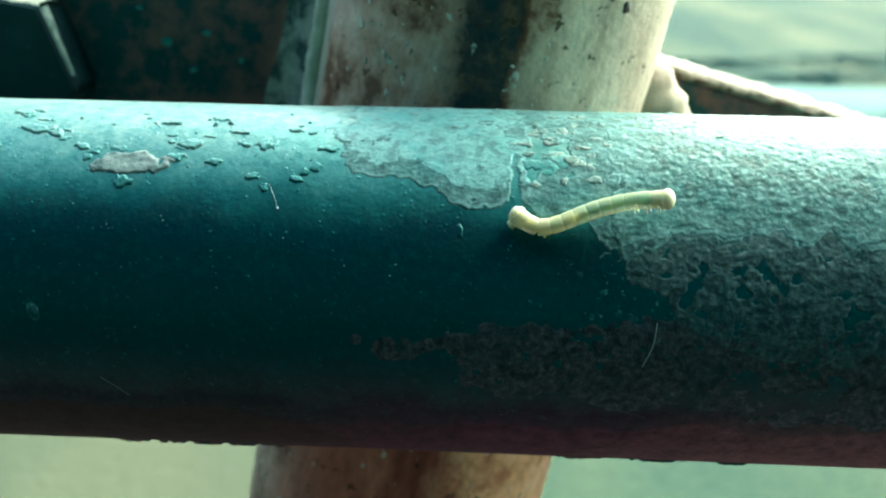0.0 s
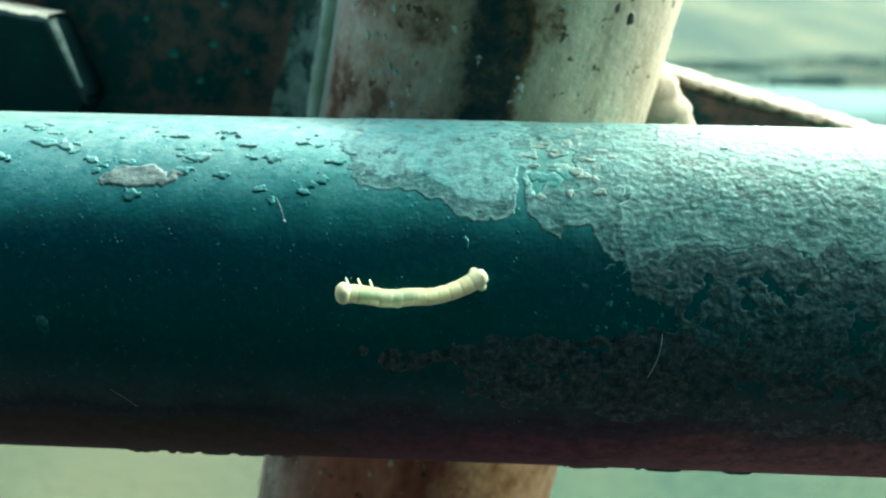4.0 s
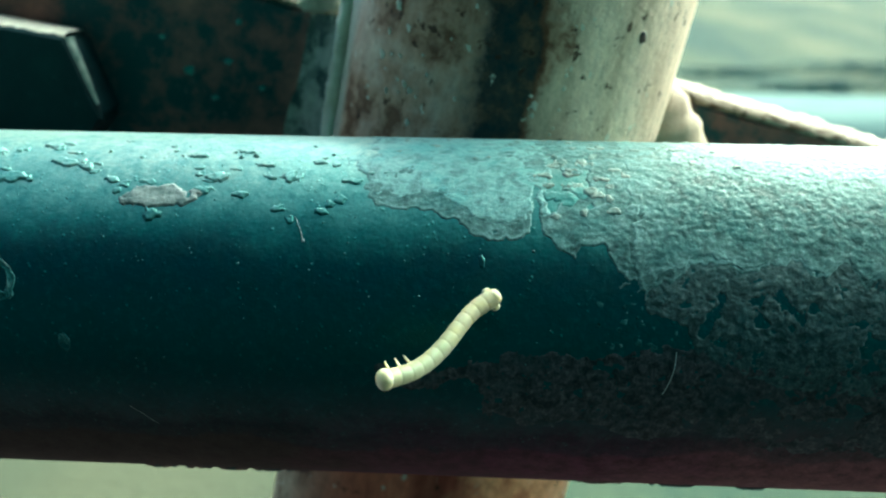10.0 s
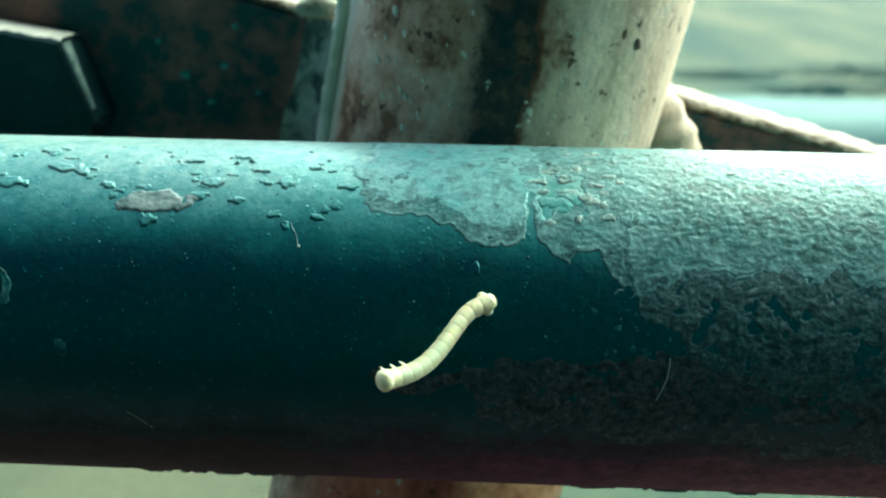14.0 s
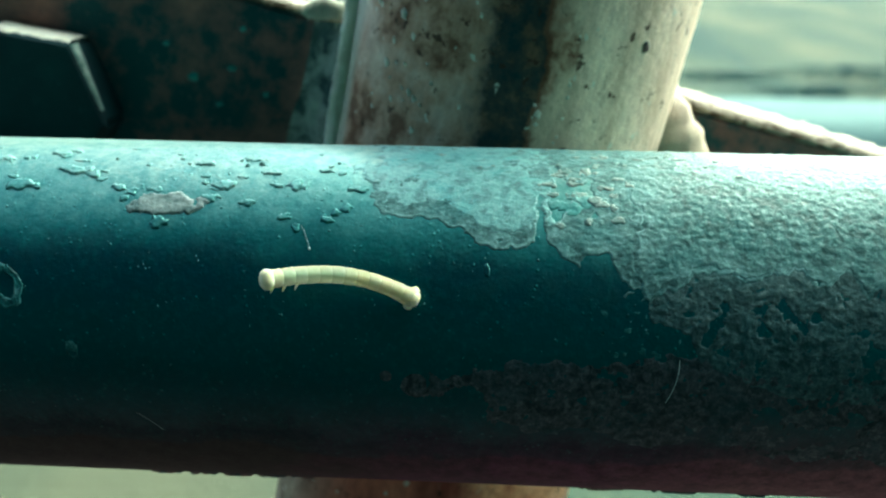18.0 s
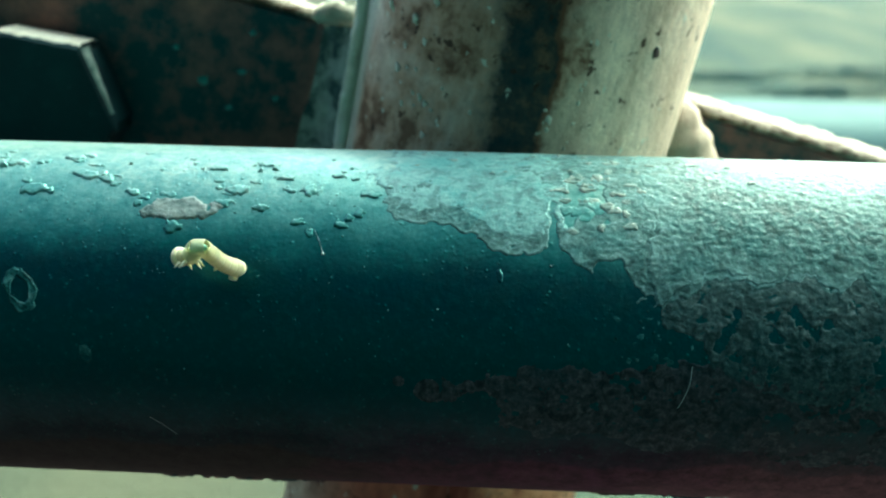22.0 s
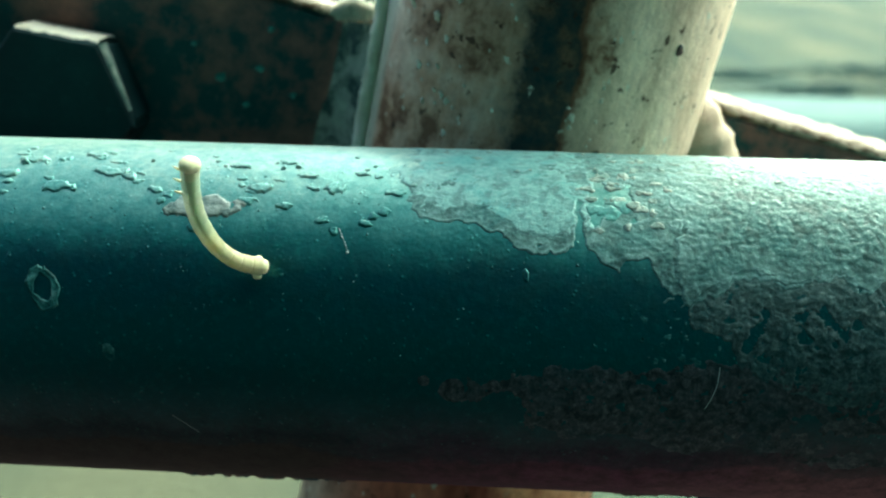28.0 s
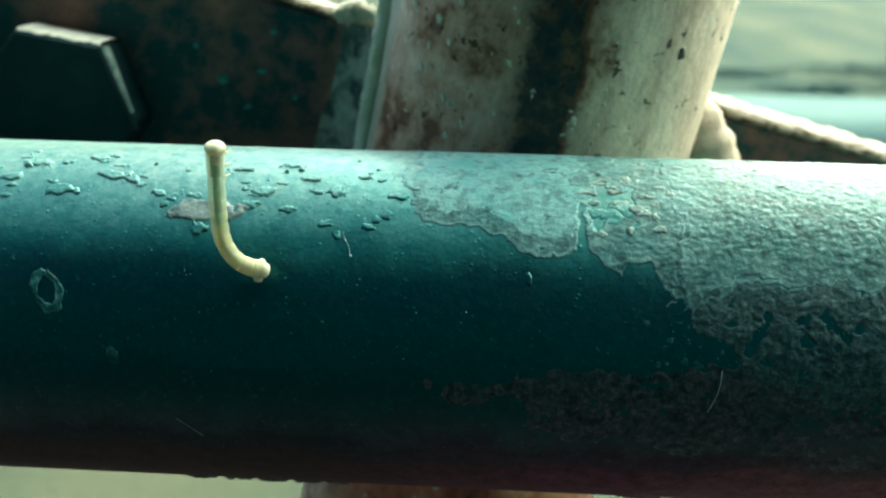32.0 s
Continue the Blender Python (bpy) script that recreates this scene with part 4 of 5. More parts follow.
def build_caterpillar():
    girth = (0.98, 0.94, 0.88, 0.86, 0.86, 0.88, 0.89, 0.90, 0.90, 0.90, 0.90, 0.92)
    parts = []
    for k in range(SEGMENTS):
        r0, r1 = girth[k] * 0.001, girth[min(k + 1, SEGMENTS - 1)] * 0.001
        skin = M_CLEAR if 4 <= k <= 10 else M_SKIN
        seg = part("body_segment", ring_skin(SEG_LEN, r0, r1), skin, caterpillar, "see-through body segment" if skin is M_CLEAR else "")
        core = (M_FAT, M_FAT, M_FAT, M_MIX, M_FAT, M_MIX, M_LEAF, M_GUT, M_GUT, M_LEAF, M_LEAF, M_MIX)[k]
        slim = 0.44 if 5 <= k <= 9 else 0.60
        part("gut", barrel(SEG_LEN * (0.55 if 5 <= k <= 9 else 1.0), r0 * slim, r1 * slim, 1.0, 16, 10, 0.5), core, seg, "green gut showing through the skin" if core in (M_GUT, M_LEAF) else "")
        if k == 0:
            for side in (-1, 1):
                part("clasper", cone_leg((-0.0003, side * 0.0004, -0.0002), (-0.0006, side * 0.00105, -0.0007), 0.00062, 0.75), M_LEG, seg, "pale gripping clasper")
            part("tail_plate", barrel(0.0007, 0.0008, 0.0009, 1.0, 14, 8, 0.25), M_HEAD, seg, "cream tail plate").location = (-0.0007, 0, 0.0002)
        if k == 2:
            for side in (-1, 1):
                part("proleg", cone_leg((0, side * 0.0004, -0.0006), (-0.0001, side * 0.0006, -0.0011), 0.00028), M_LEG, seg)
        if k >= 9:
            for side in (-1, 1):
                part("leg", cone_leg((0.0001, side * 0.0006, -0.0006), (0.0003, side * 0.00122, -0.00128), 0.00019, 0.3), M_LEG, seg)
        parts.append(seg)
    bm = bmesh.new()
    bmesh.ops.create_uvsphere(bm, u_segments=28, v_segments=18, radius=1)
    for v in bm.verts:
        x, y, z = v.co
        lobe = 1 + 0.05 * math.exp(-((abs(y) - 0.5) / 0.3) ** 2) * max(0, z)
        v.co = (x * 0.00088 * (1.0 - 0.12 * max(0, x)), y * 0.00111 * lobe, z * 0.00106 * lobe)
    head = part("head", bm, M_HEAD, caterpillar, "rounded cream head capsule")
    parts.append(head)
    return parts


caterpillar_parts = build_caterpillar()

# Rows for walk(): seconds, then the body's joints from the rear end to the head, in tenths of millimetres from the rail's middle.
CRAWL = [
    (0.0, (30, -173, 140), (54, -180, 129), (80, -180, 136), (104, -179, 147), (130, -179, 156), (155, -185, 163), (180, -193, 167)),
    (0.2, (31, -173, 140), (53, -183, 130), (79, -189, 135), (104, -198, 140), (127, -210, 139), (148, -225, 132), (166, -242, 123)),
    (0.4, (32, -173, 140), (53, -188, 134), (75, -203, 134), (94, -221, 128), (106, -241, 116), (114, -263, 102), (118, -285, 88)),
    (0.6, (31, -174, 139), (51, -190, 135), (68, -209, 127), (78, -230, 114), (82, -252, 100), (81, -275, 86), (79, -298, 73)),
    (0.8, (28, -174, 138), (50, -188, 131), (65, -205, 117), (73, -224, 100), (76, -244, 83), (75, -265, 66), (74, -286, 50)),
    (1.0, (28, -174, 139), (50, -187, 132), (62, -204, 115), (65, -222, 96), (64, -242, 77), (63, -262, 60), (61, -283, 43)),
    (1.2, (32, -174, 138), (50, -191, 128), (65, -210, 117), (77, -230, 103), (88, -251, 91), (98, -272, 79), (110, -294, 71)),
    (1.5, (29, -174, 139), (51, -186, 129), (64, -201, 112), (63, -218, 92), (57, -236, 72), (47, -253, 55), (34, -271, 40)),
    (1.8, (28, -174, 139), (51, -182, 128), (63, -195, 108), (65, -208, 86), (64, -223, 63), (62, -239, 42), (59, -256, 22)),
    (2.0, (29, -173, 141), (53, -179, 132), (57, -193, 109), (50, -204, 86), (40, -215, 64), (30, -226, 42), (19, -240, 22)),
    (2.2, (32, -173, 140), (55, -182, 135), (55, -196, 113), (45, -209, 93), (32, -223, 74), (15, -237, 58), (-4, -251, 46)),
    (2.5, (31, -172, 141), (54, -178, 135), (49, -191, 114), (31, -200, 96), (9, -208, 83), (-14, -216, 73), (-38, -225, 64)),
    (2.8, (29, -172, 142), (52, -177, 133), (46, -192, 111), (23, -199, 96), (-3, -205, 85), (-28, -209, 74), (-54, -215, 64)),
    (3.0, (30, -173, 140), (54, -178, 132), (44, -192, 111), (21, -199, 96), (-3, -205, 84), (-29, -210, 74), (-56, -214, 66)),
    (3.2, (34, -171, 143), (56, -178, 132), (43, -192, 111), (19, -199, 98), (-5, -204, 86), (-31, -209, 76), (-56, -214, 66)),
    (3.5, (-5, -199, 99), (-18, -223, 99), (-28, -247, 98), (-38, -272, 97), (-44, -249, 85), (-50, -226, 74), (-61, -219, 64)),
    (4.1, (-11, -202, 93), (-33, -215, 84), (-56, -226, 80), (-81, -237, 82), (-105, -248, 85), (-128, -261, 90), (-150, -274, 95)),
    (4.8, (-11, -202, 93), (-31, -218, 87), (-52, -234, 82), (-71, -252, 77), (-87, -272, 69), (-97, -294, 58), (-101, -317, 45)),
    (5.5, (-11, -202, 93), (-29, -220, 84), (-50, -236, 82), (-71, -249, 91), (-92, -262, 101), (-111, -276, 113), (-130, -290, 126)),
    (5.8, (-15, -203, 92), (-36, -217, 84), (-58, -231, 82), (-81, -245, 82), (-103, -261, 82), (-124, -277, 84), (-145, -293, 87)),
    (6.0, (-12, -202, 94), (-33, -214, 85), (-57, -225, 81), (-82, -236, 83), (-105, -248, 86), (-128, -260, 91), (-151, -274, 96)),
    (6.2, (-8, -203, 90), (-29, -216, 80), (-54, -226, 80), (-77, -234, 90), (-101, -242, 100), (-123, -252, 111), (-144, -262, 124)),
    (6.5, (-12, -202, 93), (-36, -208, 81), (-61, -209, 86), (-84, -205, 100), (-107, -202, 113), (-129, -200, 127), (-152, -200, 142)),
    (6.8, (-12, -203, 91), (-33, -217, 84), (-57, -230, 84), (-80, -243, 87), (-102, -258, 87), (-121, -276, 83), (-140, -294, 81)),
    (7.0, (-11, -203, 92), (-32, -218, 86), (-53, -235, 81), (-72, -252, 76), (-88, -272, 68), (-98, -294, 57), (-101, -318, 45)),
    (7.2, (-9, -203, 91), (-28, -221, 85), (-47, -239, 79), (-60, -260, 70), (-65, -283, 58), (-61, -307, 46), (-51, -330, 37)),
    (7.5, (-11, -202, 93), (-34, -214, 87), (-45, -231, 70), (-47, -250, 52), (-39, -270, 35), (-25, -289, 22), (-8, -307, 14)),
    (7.8, (-13, -202, 94), (-33, -217, 86), (-41, -236, 69), (-35, -256, 52), (-20, -274, 41), (-1, -292, 35), (19, -309, 32)),
    (8.0, (-12, -202, 93), (-33, -218, 86), (-42, -237, 71), (-36, -258, 56), (-21, -278, 46), (-1, -295, 43), (20, -311, 45)),
    (8.3, (-10, -203, 92), (-32, -215, 83), (-40, -232, 64), (-38, -250, 45), (-32, -270, 27), (-26, -290, 11), (-22, -311, -4)),
    (8.6, (-13, -202, 93), (-34, -215, 84), (-40, -233, 67), (-27, -251, 52), (-6, -266, 46), (18, -279, 48), (40, -292, 51)),
    (9.0, (-12, -203, 91), (-32, -220, 84), (-30, -241, 69), (-11, -258, 63), (11, -273, 66), (32, -289, 70), (52, -306, 73)),
    (9.2, (-13, -202, 93), (-34, -217, 86), (-36, -236, 69), (-22, -255, 56), (-6, -273, 45), (10, -292, 36), (27, -312, 29)),
    (9.5, (-12, -203, 92), (-31, -220, 85), (-35, -241, 70), (-31, -263, 55), (-25, -285, 41), (-19, -308, 29), (-17, -332, 18)),
    (9.7, (-12, -201, 95), (-31, -218, 88), (-38, -239, 73), (-42, -261, 59), (-47, -284, 45), (-52, -307, 34), (-62, -331, 25)),
    (10.0, (-14, -203, 92), (-34, -218, 83), (-49, -237, 71), (-62, -256, 59), (-78, -276, 49), (-96, -295, 45), (-116, -312, 46)),
    (10.3, (-14, -203, 92), (-35, -216, 82), (-55, -231, 73), (-76, -246, 67), (-98, -261, 63), (-120, -276, 64), (-142, -291, 68)),
    (10.6, (-13, -203, 91), (-32, -221, 86), (-47, -241, 78), (-59, -263, 69), (-69, -285, 59), (-80, -308, 51), (-89, -332, 43)),
    (11.0, (-13, -203, 92), (-34, -217, 84), (-48, -236, 71), (-60, -255, 58), (-72, -276, 45), (-85, -297, 35), (-99, -318, 27)),
    (11.2, (-16, -203, 92), (-34, -222, 87), (-44, -244, 76), (-49, -267, 64), (-53, -291, 53), (-52, -316, 43), (-46, -340, 34)),
    (11.5, (-14, -203, 92), (-33, -221, 87), (-38, -243, 75), (-34, -266, 62), (-23, -289, 53), (-9, -311, 48), (9, -331, 48)),
    (11.8, (-12, -203, 91), (-32, -219, 83), (-29, -240, 67), (-13, -258, 58), (9, -274, 57), (31, -288, 63), (52, -302, 71)),
    (12.0, (-14, -202, 94), (-35, -216, 86), (-33, -234, 69), (-12, -249, 64), (12, -258, 71), (34, -267, 82), (56, -277, 95)),
    (12.2, (-17, -202, 94), (-36, -217, 85), (-29, -237, 69), (-6, -249, 71), (13, -255, 89), (31, -262, 107), (48, -271, 125)),
    (12.5, (-15, -201, 95), (-35, -216, 85), (-24, -234, 69), (-1, -243, 78), (12, -247, 100), (20, -250, 125), (29, -255, 150)),
    (12.8, (-14, -202, 93), (-31, -219, 83), (-19, -238, 72), (3, -247, 84), (9, -251, 109), (13, -256, 135), (16, -262, 161)),
    (13.0, (-15, -202, 94), (-34, -217, 85), (-29, -237, 70), (-5, -250, 72), (16, -258, 85), (37, -268, 100), (57, -278, 114)),
    (13.3, (-15, -203, 92), (-35, -219, 85), (-32, -241, 70), (-13, -258, 66), (9, -272, 70), (31, -287, 75), (50, -305, 77)),
    (13.6, (-15, -202, 93), (-35, -219, 88), (-41, -240, 73), (-40, -262, 58), (-37, -284, 44), (-37, -308, 31), (-40, -332, 20)),
    (14.0, (-14, -202, 93), (-34, -218, 88), (-48, -238, 76), (-60, -259, 65), (-74, -280, 56), (-91, -300, 53), (-110, -319, 55)),
    (14.2, (-12, -202, 94), (-32, -216, 87), (-51, -233, 78), (-71, -250, 71), (-90, -267, 65), (-110, -285, 62), (-130, -303, 62)),
    (14.5, (-13, -202, 93), (-34, -217, 87), (-47, -236, 74), (-58, -256, 60), (-75, -275, 52), (-96, -290, 54), (-117, -303, 65)),
    (15.2, (-13, -202, 93), (-37, -204, 100), (-62, -205, 106), (-86, -204, 111), (-110, -201, 114), (-134, -196, 116), (-159, -189, 117)),
    (15.8, (-13, -202, 93), (-37, -205, 100), (-62, -207, 107), (-86, -206, 112), (-110, -203, 115), (-134, -197, 117), (-159, -189, 117)),
    (16.5, (-104, -201, 96), (-114, -221, 111), (-123, -241, 126), (-132, -262, 139), (-139, -237, 132), (-147, -213, 125), (-159, -203, 126)),
    (16.8, (-109, -200, 97), (-119, -218, 114), (-128, -237, 131), (-137, -256, 147), (-145, -231, 142), (-153, -206, 135), (-166, -198, 134)),
    (17.0, (-105, -200, 97), (-121, -212, 114), (-136, -224, 133), (-150, -237, 151), (-161, -214, 146), (-172, -190, 141), (-190, -179, 143)),
    (17.2, (-108, -200, 98), (-125, -213, 113), (-138, -225, 133), (-147, -237, 155), (-154, -249, 178), (-161, -262, 200), (-165, -275, 223)),
    (17.5, (-107, -200, 97), (-122, -216, 112), (-133, -230, 132), (-140, -244, 153), (-143, -258, 176), (-146, -272, 198), (-148, -287, 220)),
    (17.8, (-108, -199, 100), (-129, -206, 115), (-151, -217, 125), (-173, -230, 132), (-194, -246, 138), (-214, -263, 140), (-233, -282, 142)),
    (18.0, (-105, -201, 96), (-129, -202, 108), (-153, -207, 118), (-178, -214, 125), (-202, -224, 129), (-226, -237, 131), (-248, -252, 132)),
    (18.2, (-106, -200, 98), (-130, -198, 109), (-155, -198, 116), (-181, -202, 121), (-207, -210, 125), (-231, -220, 127), (-255, -233, 127)),
    (18.5, (-205, -192, 113), (-215, -216, 119), (-223, -239, 130), (-231, -261, 142), (-241, -242, 128), (-249, -220, 118), (-262, -210, 116)),
    (19.0, (-204, -192, 113), (-219, -213, 120), (-231, -232, 133), (-243, -253, 145), (-255, -236, 130), (-264, -214, 120), (-281, -204, 116)),
    (19.2, (-206, -193, 111), (-225, -211, 117), (-242, -227, 130), (-257, -243, 144), (-280, -230, 147), (-304, -220, 142), (-329, -211, 137)),
    (19.4, (-205, -193, 110), (-226, -207, 117), (-245, -218, 133), (-263, -229, 149), (-279, -242, 165), (-296, -258, 179), (-313, -275, 191)),
    (19.7, (-206, -193, 111), (-226, -209, 118), (-243, -221, 134), (-257, -234, 153), (-269, -247, 173), (-282, -261, 191), (-295, -278, 208)),
    (20.0, (-205, -193, 110), (-225, -209, 118), (-242, -222, 134), (-255, -233, 155), (-264, -245, 177), (-272, -257, 199), (-279, -270, 221)),
    (20.3, (-207, -192, 112), (-229, -205, 118), (-248, -214, 135), (-263, -223, 155), (-276, -233, 176), (-290, -244, 195), (-307, -260, 210)),
    (20.6, (-207, -192, 112), (-229, -206, 119), (-248, -217, 133), (-267, -230, 146), (-286, -247, 154), (-303, -268, 153), (-319, -289, 152)),
    (21.0, (-204, -192, 113), (-227, -204, 116), (-250, -216, 121), (-272, -230, 127), (-293, -247, 130), (-312, -265, 131), (-330, -285, 132)),
    (21.3, (-201, -193, 110), (-226, -200, 112), (-251, -207, 120), (-275, -215, 128), (-298, -227, 136), (-319, -240, 144), (-340, -254, 154)),
    (21.6, (-205, -192, 112), (-232, -196, 117), (-258, -199, 123), (-284, -202, 133), (-309, -205, 141), (-334, -214, 147), (-357, -226, 151)),
    (21.8, (-218, -194, 110), (-241, -201, 121), (-263, -210, 133), (-284, -220, 146), (-305, -234, 156), (-325, -250, 161), (-344, -268, 166)),
    (22.0, (-313, -185, 124), (-321, -207, 137), (-328, -226, 153), (-334, -247, 169), (-347, -230, 156), (-354, -209, 145), (-369, -199, 140)),
    (22.3, (-312, -185, 124), (-321, -206, 137), (-327, -226, 154), (-334, -247, 169), (-346, -230, 156), (-354, -209, 146), (-369, -199, 142)),
    (22.6, (-313, -185, 124), (-329, -201, 138), (-341, -216, 156), (-353, -233, 174), (-367, -218, 160), (-378, -199, 148), (-397, -189, 142)),
    (23.0, (-313, -185, 124), (-328, -202, 139), (-339, -217, 157), (-350, -235, 174), (-364, -220, 160), (-375, -200, 148), (-394, -190, 142)),
    (24.0, (-313, -185, 123), (-327, -203, 138), (-339, -219, 155), (-350, -237, 172), (-364, -221, 159), (-376, -201, 149), (-395, -191, 144)),
    (24.2, (-315, -184, 125), (-330, -201, 139), (-342, -217, 156), (-354, -236, 172), (-369, -214, 166), (-383, -194, 156), (-400, -190, 144)),
    (24.5, (-313, -184, 125), (-329, -202, 136), (-344, -219, 150), (-357, -237, 164), (-370, -257, 177), (-382, -278, 187), (-392, -298, 203)),
    (24.7, (-316, -182, 128), (-331, -199, 142), (-344, -216, 158), (-356, -234, 174), (-366, -251, 192), (-375, -269, 209), (-382, -288, 227)),
    (25.0, (-313, -184, 124), (-328, -202, 139), (-338, -217, 158), (-346, -231, 179), (-351, -246, 201), (-356, -261, 222), (-359, -277, 243)),
    (25.2, (-318, -185, 124), (-335, -199, 139), (-351, -214, 153), (-367, -231, 167), (-382, -249, 178), (-397, -271, 183), (-410, -294, 187)),
    (25.5, (-314, -184, 124), (-336, -197, 134), (-357, -212, 138), (-376, -231, 138), (-390, -252, 131), (-399, -274, 119), (-408, -297, 109)),
    (26.2, (-314, -184, 124), (-331, -198, 139), (-347, -213, 154), (-363, -230, 167), (-379, -249, 178), (-393, -271, 184), (-406, -294, 188)),
    (26.9, (-313, -184, 126), (-333, -198, 135), (-351, -211, 150), (-367, -223, 168), (-381, -237, 186), (-394, -252, 203), (-408, -269, 218)),
    (27.5, (-313, -184, 126), (-333, -198, 135), (-351, -210, 150), (-366, -222, 169), (-380, -236, 187), (-395, -252, 202), (-410, -271, 214)),
    (27.7, (-314, -184, 125), (-333, -198, 136), (-350, -212, 152), (-365, -225, 170), (-378, -239, 188), (-391, -255, 204), (-405, -274, 218)),
    (28.0, (-313, -185, 124), (-334, -199, 134), (-350, -211, 151), (-361, -221, 173), (-367, -230, 197), (-368, -237, 223), (-365, -245, 248)),
    (28.2, (-317, -184, 125), (-338, -198, 134), (-356, -211, 149), (-371, -224, 167), (-385, -237, 185), (-399, -252, 202), (-413, -270, 217)),
    (28.5, (-313, -185, 124), (-335, -197, 134), (-353, -208, 150), (-369, -219, 168), (-385, -231, 186), (-400, -246, 202), (-415, -262, 217)),
    (28.8, (-315, -184, 126), (-338, -193, 136), (-356, -201, 154), (-373, -210, 173), (-389, -221, 191), (-406, -235, 205), (-424, -254, 212)),
    (29.0, (-314, -184, 125), (-331, -201, 136), (-346, -216, 152), (-355, -229, 174), (-363, -242, 195), (-373, -258, 214), (-380, -274, 234)),
    (29.3, (-314, -184, 126), (-334, -199, 134), (-352, -216, 144), (-369, -232, 157), (-385, -248, 171), (-399, -265, 185), (-409, -281, 204)),
    (29.6, (-311, -184, 125), (-330, -200, 135), (-347, -214, 149), (-362, -229, 166), (-375, -243, 185), (-385, -257, 205), (-392, -271, 226)),
    (30.0, (-313, -184, 125), (-333, -199, 135), (-350, -213, 150), (-363, -225, 170), (-371, -235, 193), (-374, -244, 217), (-372, -253, 243)),
    (30.3, (-313, -186, 122), (-330, -203, 133), (-345, -219, 148), (-355, -233, 168), (-358, -245, 192), (-350, -254, 216), (-330, -263, 230)),
    (30.6, (-312, -185, 124), (-332, -200, 134), (-348, -212, 151), (-355, -221, 175), (-356, -228, 200), (-353, -235, 226), (-347, -242, 251)),
    (31.0, (-315, -184, 125), (-333, -201, 136), (-347, -215, 153), (-356, -227, 175), (-357, -237, 200), (-350, -245, 224), (-329, -253, 237)),
    (31.5, (-313, -184, 124), (-335, -195, 136), (-351, -203, 156), (-358, -207, 181), (-360, -210, 207), (-359, -214, 234), (-358, -220, 260)),
    (32.0, (-315, -185, 124), (-337, -195, 135), (-351, -201, 157), (-355, -203, 183), (-355, -205, 210), (-354, -209, 236), (-352, -213, 262)),
]


def spine(joints):
    """Evenly spaced places along the body through its joints, in metres."""
    p = [Vector(j) * 0.0001 for j in joints]
    p = [p[0] * 2 - p[1], *p, p[-1] * 2 - p[-2]]
    fine = []
    for a, b, c, d in zip(p, p[1:], p[2:], p[3:]):
        for i in range(16):
            s = i / 16
            fine.append(0.5 * (2 * b + (c - a) * s + (2 * a - 5 * b + 4 * c - d) * s * s + (3 * b - a - 3 * c + d) * s ** 3))
    fine.append(p[-2])
    run = [0.0]
    for a, b in zip(fine, fine[1:]):
        run.append(run[-1] + (b - a).length)
    out, k = [], 0
    for i in range(SEGMENTS + 1):
        want = run[-1] * i / SEGMENTS
        while k < len(run) - 2 and run[k + 1] < want:
            k += 1
        f = (want - run[k]) / max(1e-9, run[k + 1] - run[k])
        out.append(fine[k].lerp(fine[k + 1], min(1, f)))
    return out


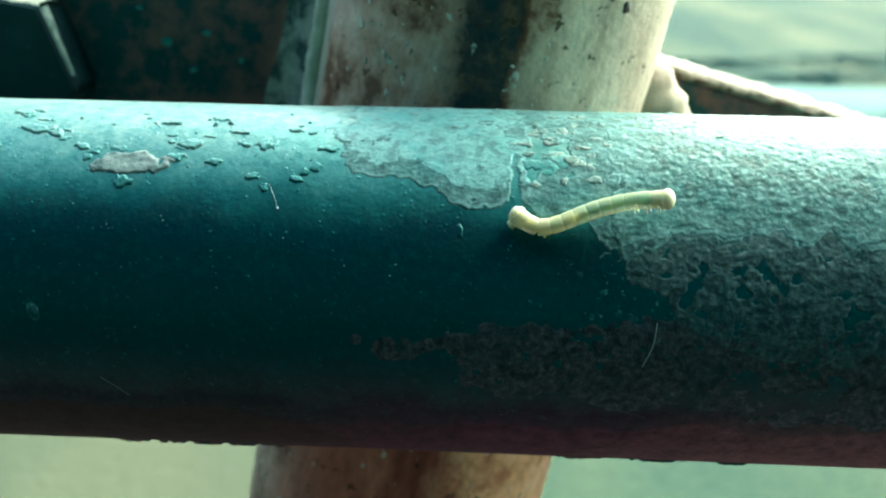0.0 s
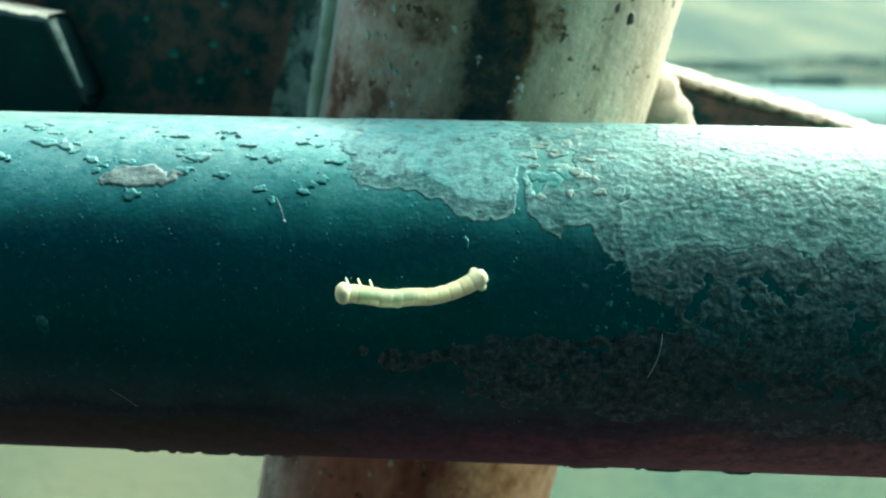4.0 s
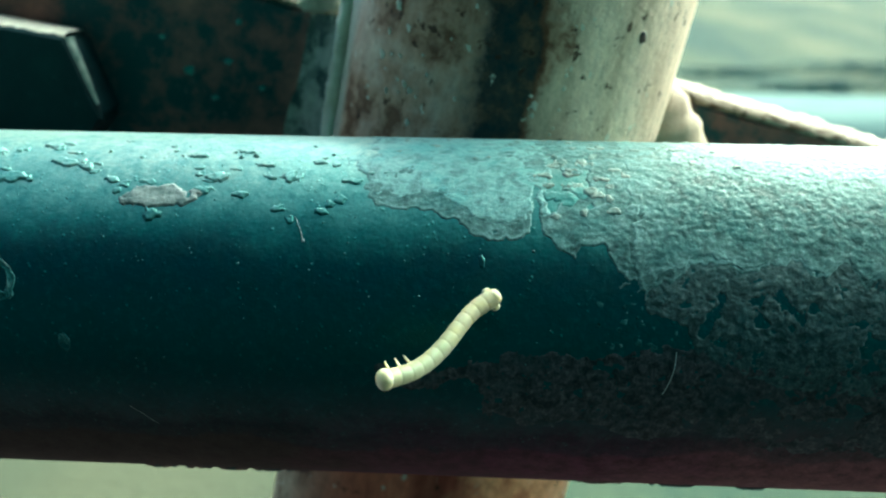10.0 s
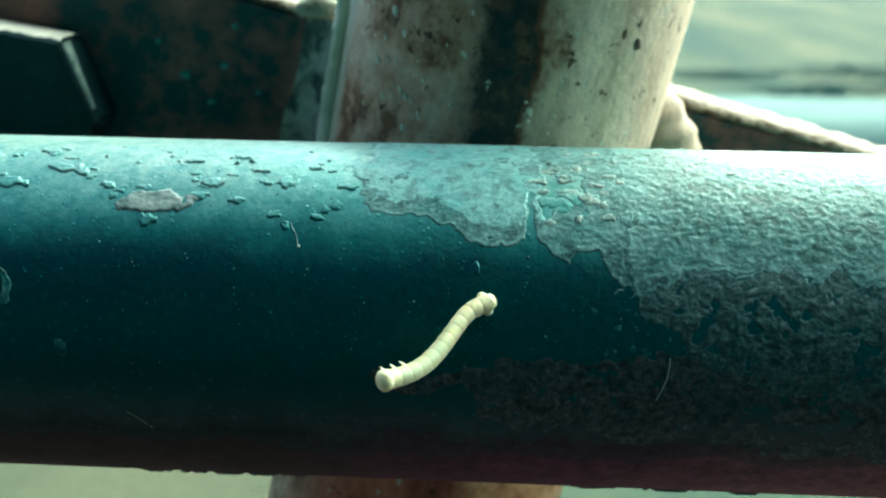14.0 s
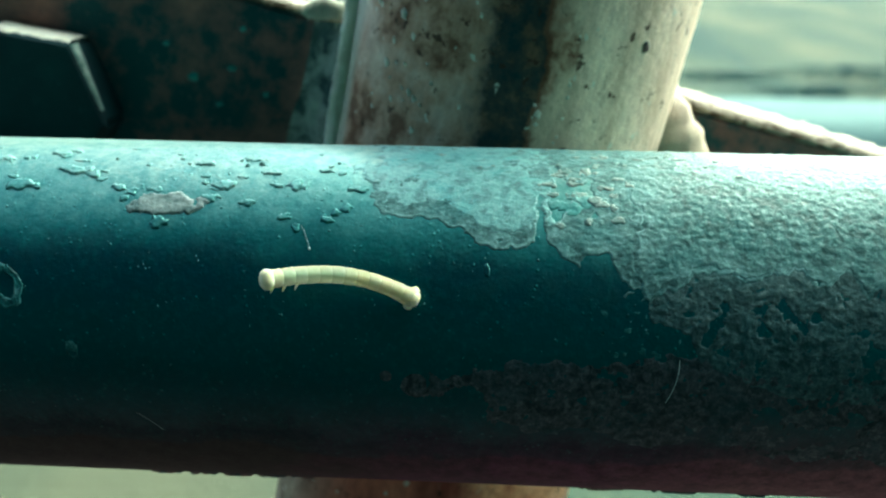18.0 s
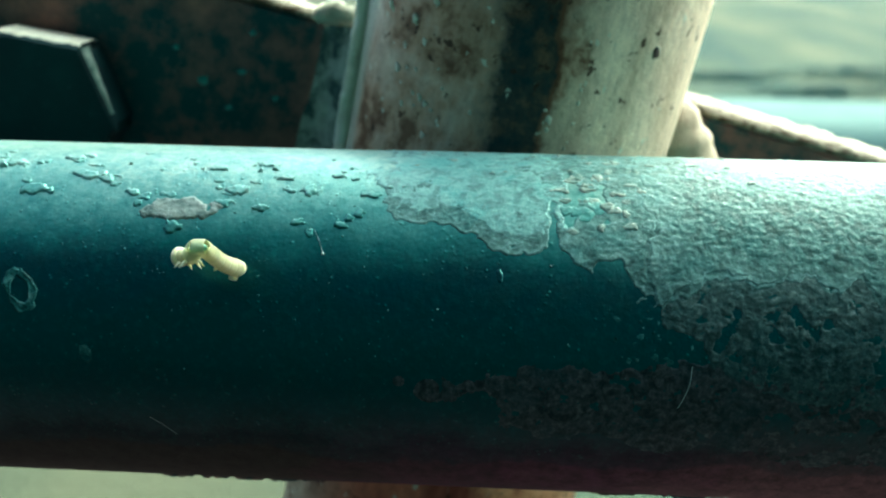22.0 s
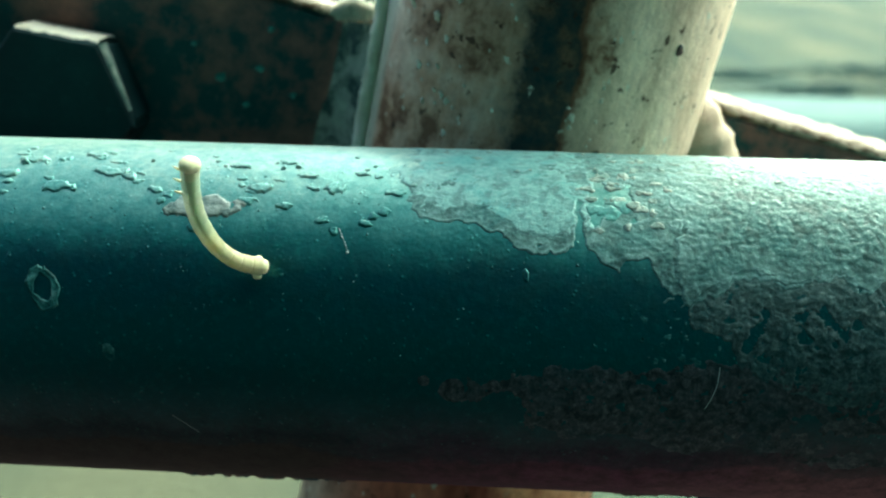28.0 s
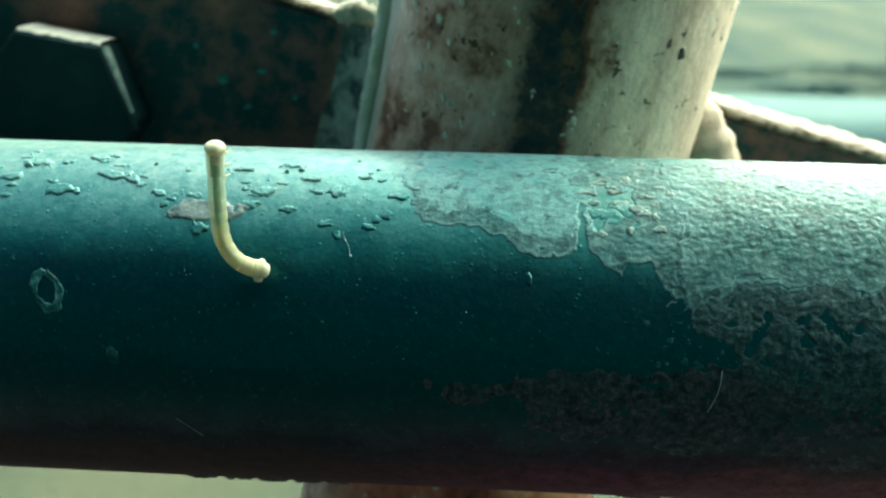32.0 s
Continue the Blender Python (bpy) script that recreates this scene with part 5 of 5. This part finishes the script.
# Where the fore body's legs point, by time: along the rail, up its face, into the rail.
LEGS = ((0.0, 0.2, -1, 0.2), (0.2, -0.4, -0.9, 0.3), (0.4, -1, -0.1, 0.4), (0.6, -0.9, 0, 0.6), (0.8, 0, 0, 1), (1.0, 0, 0, 1), (1.2, -0.5, -0.3, 0.8), (1.5, 0, 0, 1), (2.0, 0.4, -0.2, 0.9),
        (2.2, 0, 0, 1), (3.2, 0, 0, 1), (3.5, -0.5, 0.6, 0.5), (4.8, 0, 0, 1), (5.5, -0.2, -0.8, 0.5), (6.0, 0, 0, 1), (7.0, 0, 0, 1), (7.5, 0.7, 0.3, 0.7), (7.8, 0.2, -0.3, 0.9), (8.0, -0.2, -0.8, 0.5),
        (8.6, 0, 0, 1), (9.0, 0.2, 1, 0.2), (9.5, 0.35, 0, 0.9), (9.7, 0, 0.2, 0.95), (10.0, 0.2, 1, 0.3), (10.3, 0, 0, 1), (10.6, -0.5, 0.3, 0.8), (11.0, -0.7, 0.5, 0.4), (11.2, 0, 0.6, 0.7), (11.5, 0.6, 0.7, 0.3), (12.0, 0, 1, 0.3),
        (12.5, 0.5, 0, 0.85), (13.0, 0.1, -0.1, 1), (13.3, 0.2, 0.6, 0.7), (13.6, 0, 0, 1), (14.0, 0.3, 1, 0.3), (14.5, 0.3, 1, 0.3), (16.5, 0, -0.3, 1), (16.8, -0.2, -0.5, 0.8), (17.0, -0.3, -0.7, 0.6), (17.2, 0.5, 0.1, 0.85), (17.5, 0.6, 0, 0.8),
        (17.8, 0, 0, 1), (18.0, 0, -0.1, 1), (18.5, 0.1, -0.9, 0.4), (19.0, 0, -1, 0.3), (19.4, -0.2, -0.9, 0.4), (20.0, -0.7, -0.6, 0.3), (20.6, 0, -1, 0.3), (21.0, 0, -1, 0.2), (21.6, 0, -0.2, 1), (22.0, 0, -1, 0.3),
        (24.0, 0, -1, 0.3), (24.5, 0, -0.3, 0.95), (25.0, 0.35, 0, 0.9), (25.5, 0.5, -0.7, 0.5), (27.5, 0, -0.9, 0.5), (28.0, 0, 0, 1), (28.5, 0, -0.9, 0.4), (29.0, -1, -0.3, 0.3), (29.5, 0, -0.5, 0.8), (30.3, -0.7, 0.3, 0.6),
        (31.0, -0.6, 0.6, 0.5), (31.5, -0.2, 0.2, 0.9), (32.0, 0, 0, 1))


def carried_up(pts):
    """The body's upward direction at each segment, carried along it without twist."""
    up, out = Vector((0, pts[0].y, pts[0].z)).normalized(), []
    for k in range(SEGMENTS + 1):
        a, b = (pts[k], pts[k + 1]) if k < SEGMENTS else (pts[k - 1], pts[k])
        d = (b - a).normalized()
        up = (up - d * up.dot(d)).normalized()
        out.append((a, b, d, up))
    return out


def roll(t, sections, last):
    """The fore body's turn about its own length at that time, in degrees, so that its legs point as listed."""
    cols = list(zip(*LEGS))
    x, up, back = (float(np.interp(t, cols[0], c)) for c in cols[1:])
    w = Vector((x, 0.38 * up + 0.92 * back, 0.92 * up - 0.38 * back))
    _, _, d, above = sections[9]
    want = math.degrees(math.atan2(w.dot(above.cross(d)), -w.dot(above)))
    if last is None:
        return want
    return max(last - 65, min(last + 65, want))


def motions():
    base, rows, turn = [], [[] for _ in caterpillar_parts], None
    for t, *joints in CRAWL:
        pts = spine(joints)
        origin = pts[0]
        base.append((t, Matrix.Translation(origin + Vector(RAIL))))
        sections = carried_up(pts)
        turn = roll(t, sections, turn)
        for k, (a, b, d, up) in enumerate(sections):
            m = Matrix((d, up.cross(d), up)).transposed().to_4x4() @ Matrix.Rotation(radians(turn) * min(1, k / 9), 4, "X")
            m.translation = ((a + b) / 2 if k < SEGMENTS else pts[k] + d * 0.0002) - origin
            rows[k].append((t, m))
    walk(caterpillar, base)
    for ob, r in zip(caterpillar_parts, rows):
        walk(ob, r)


motions()
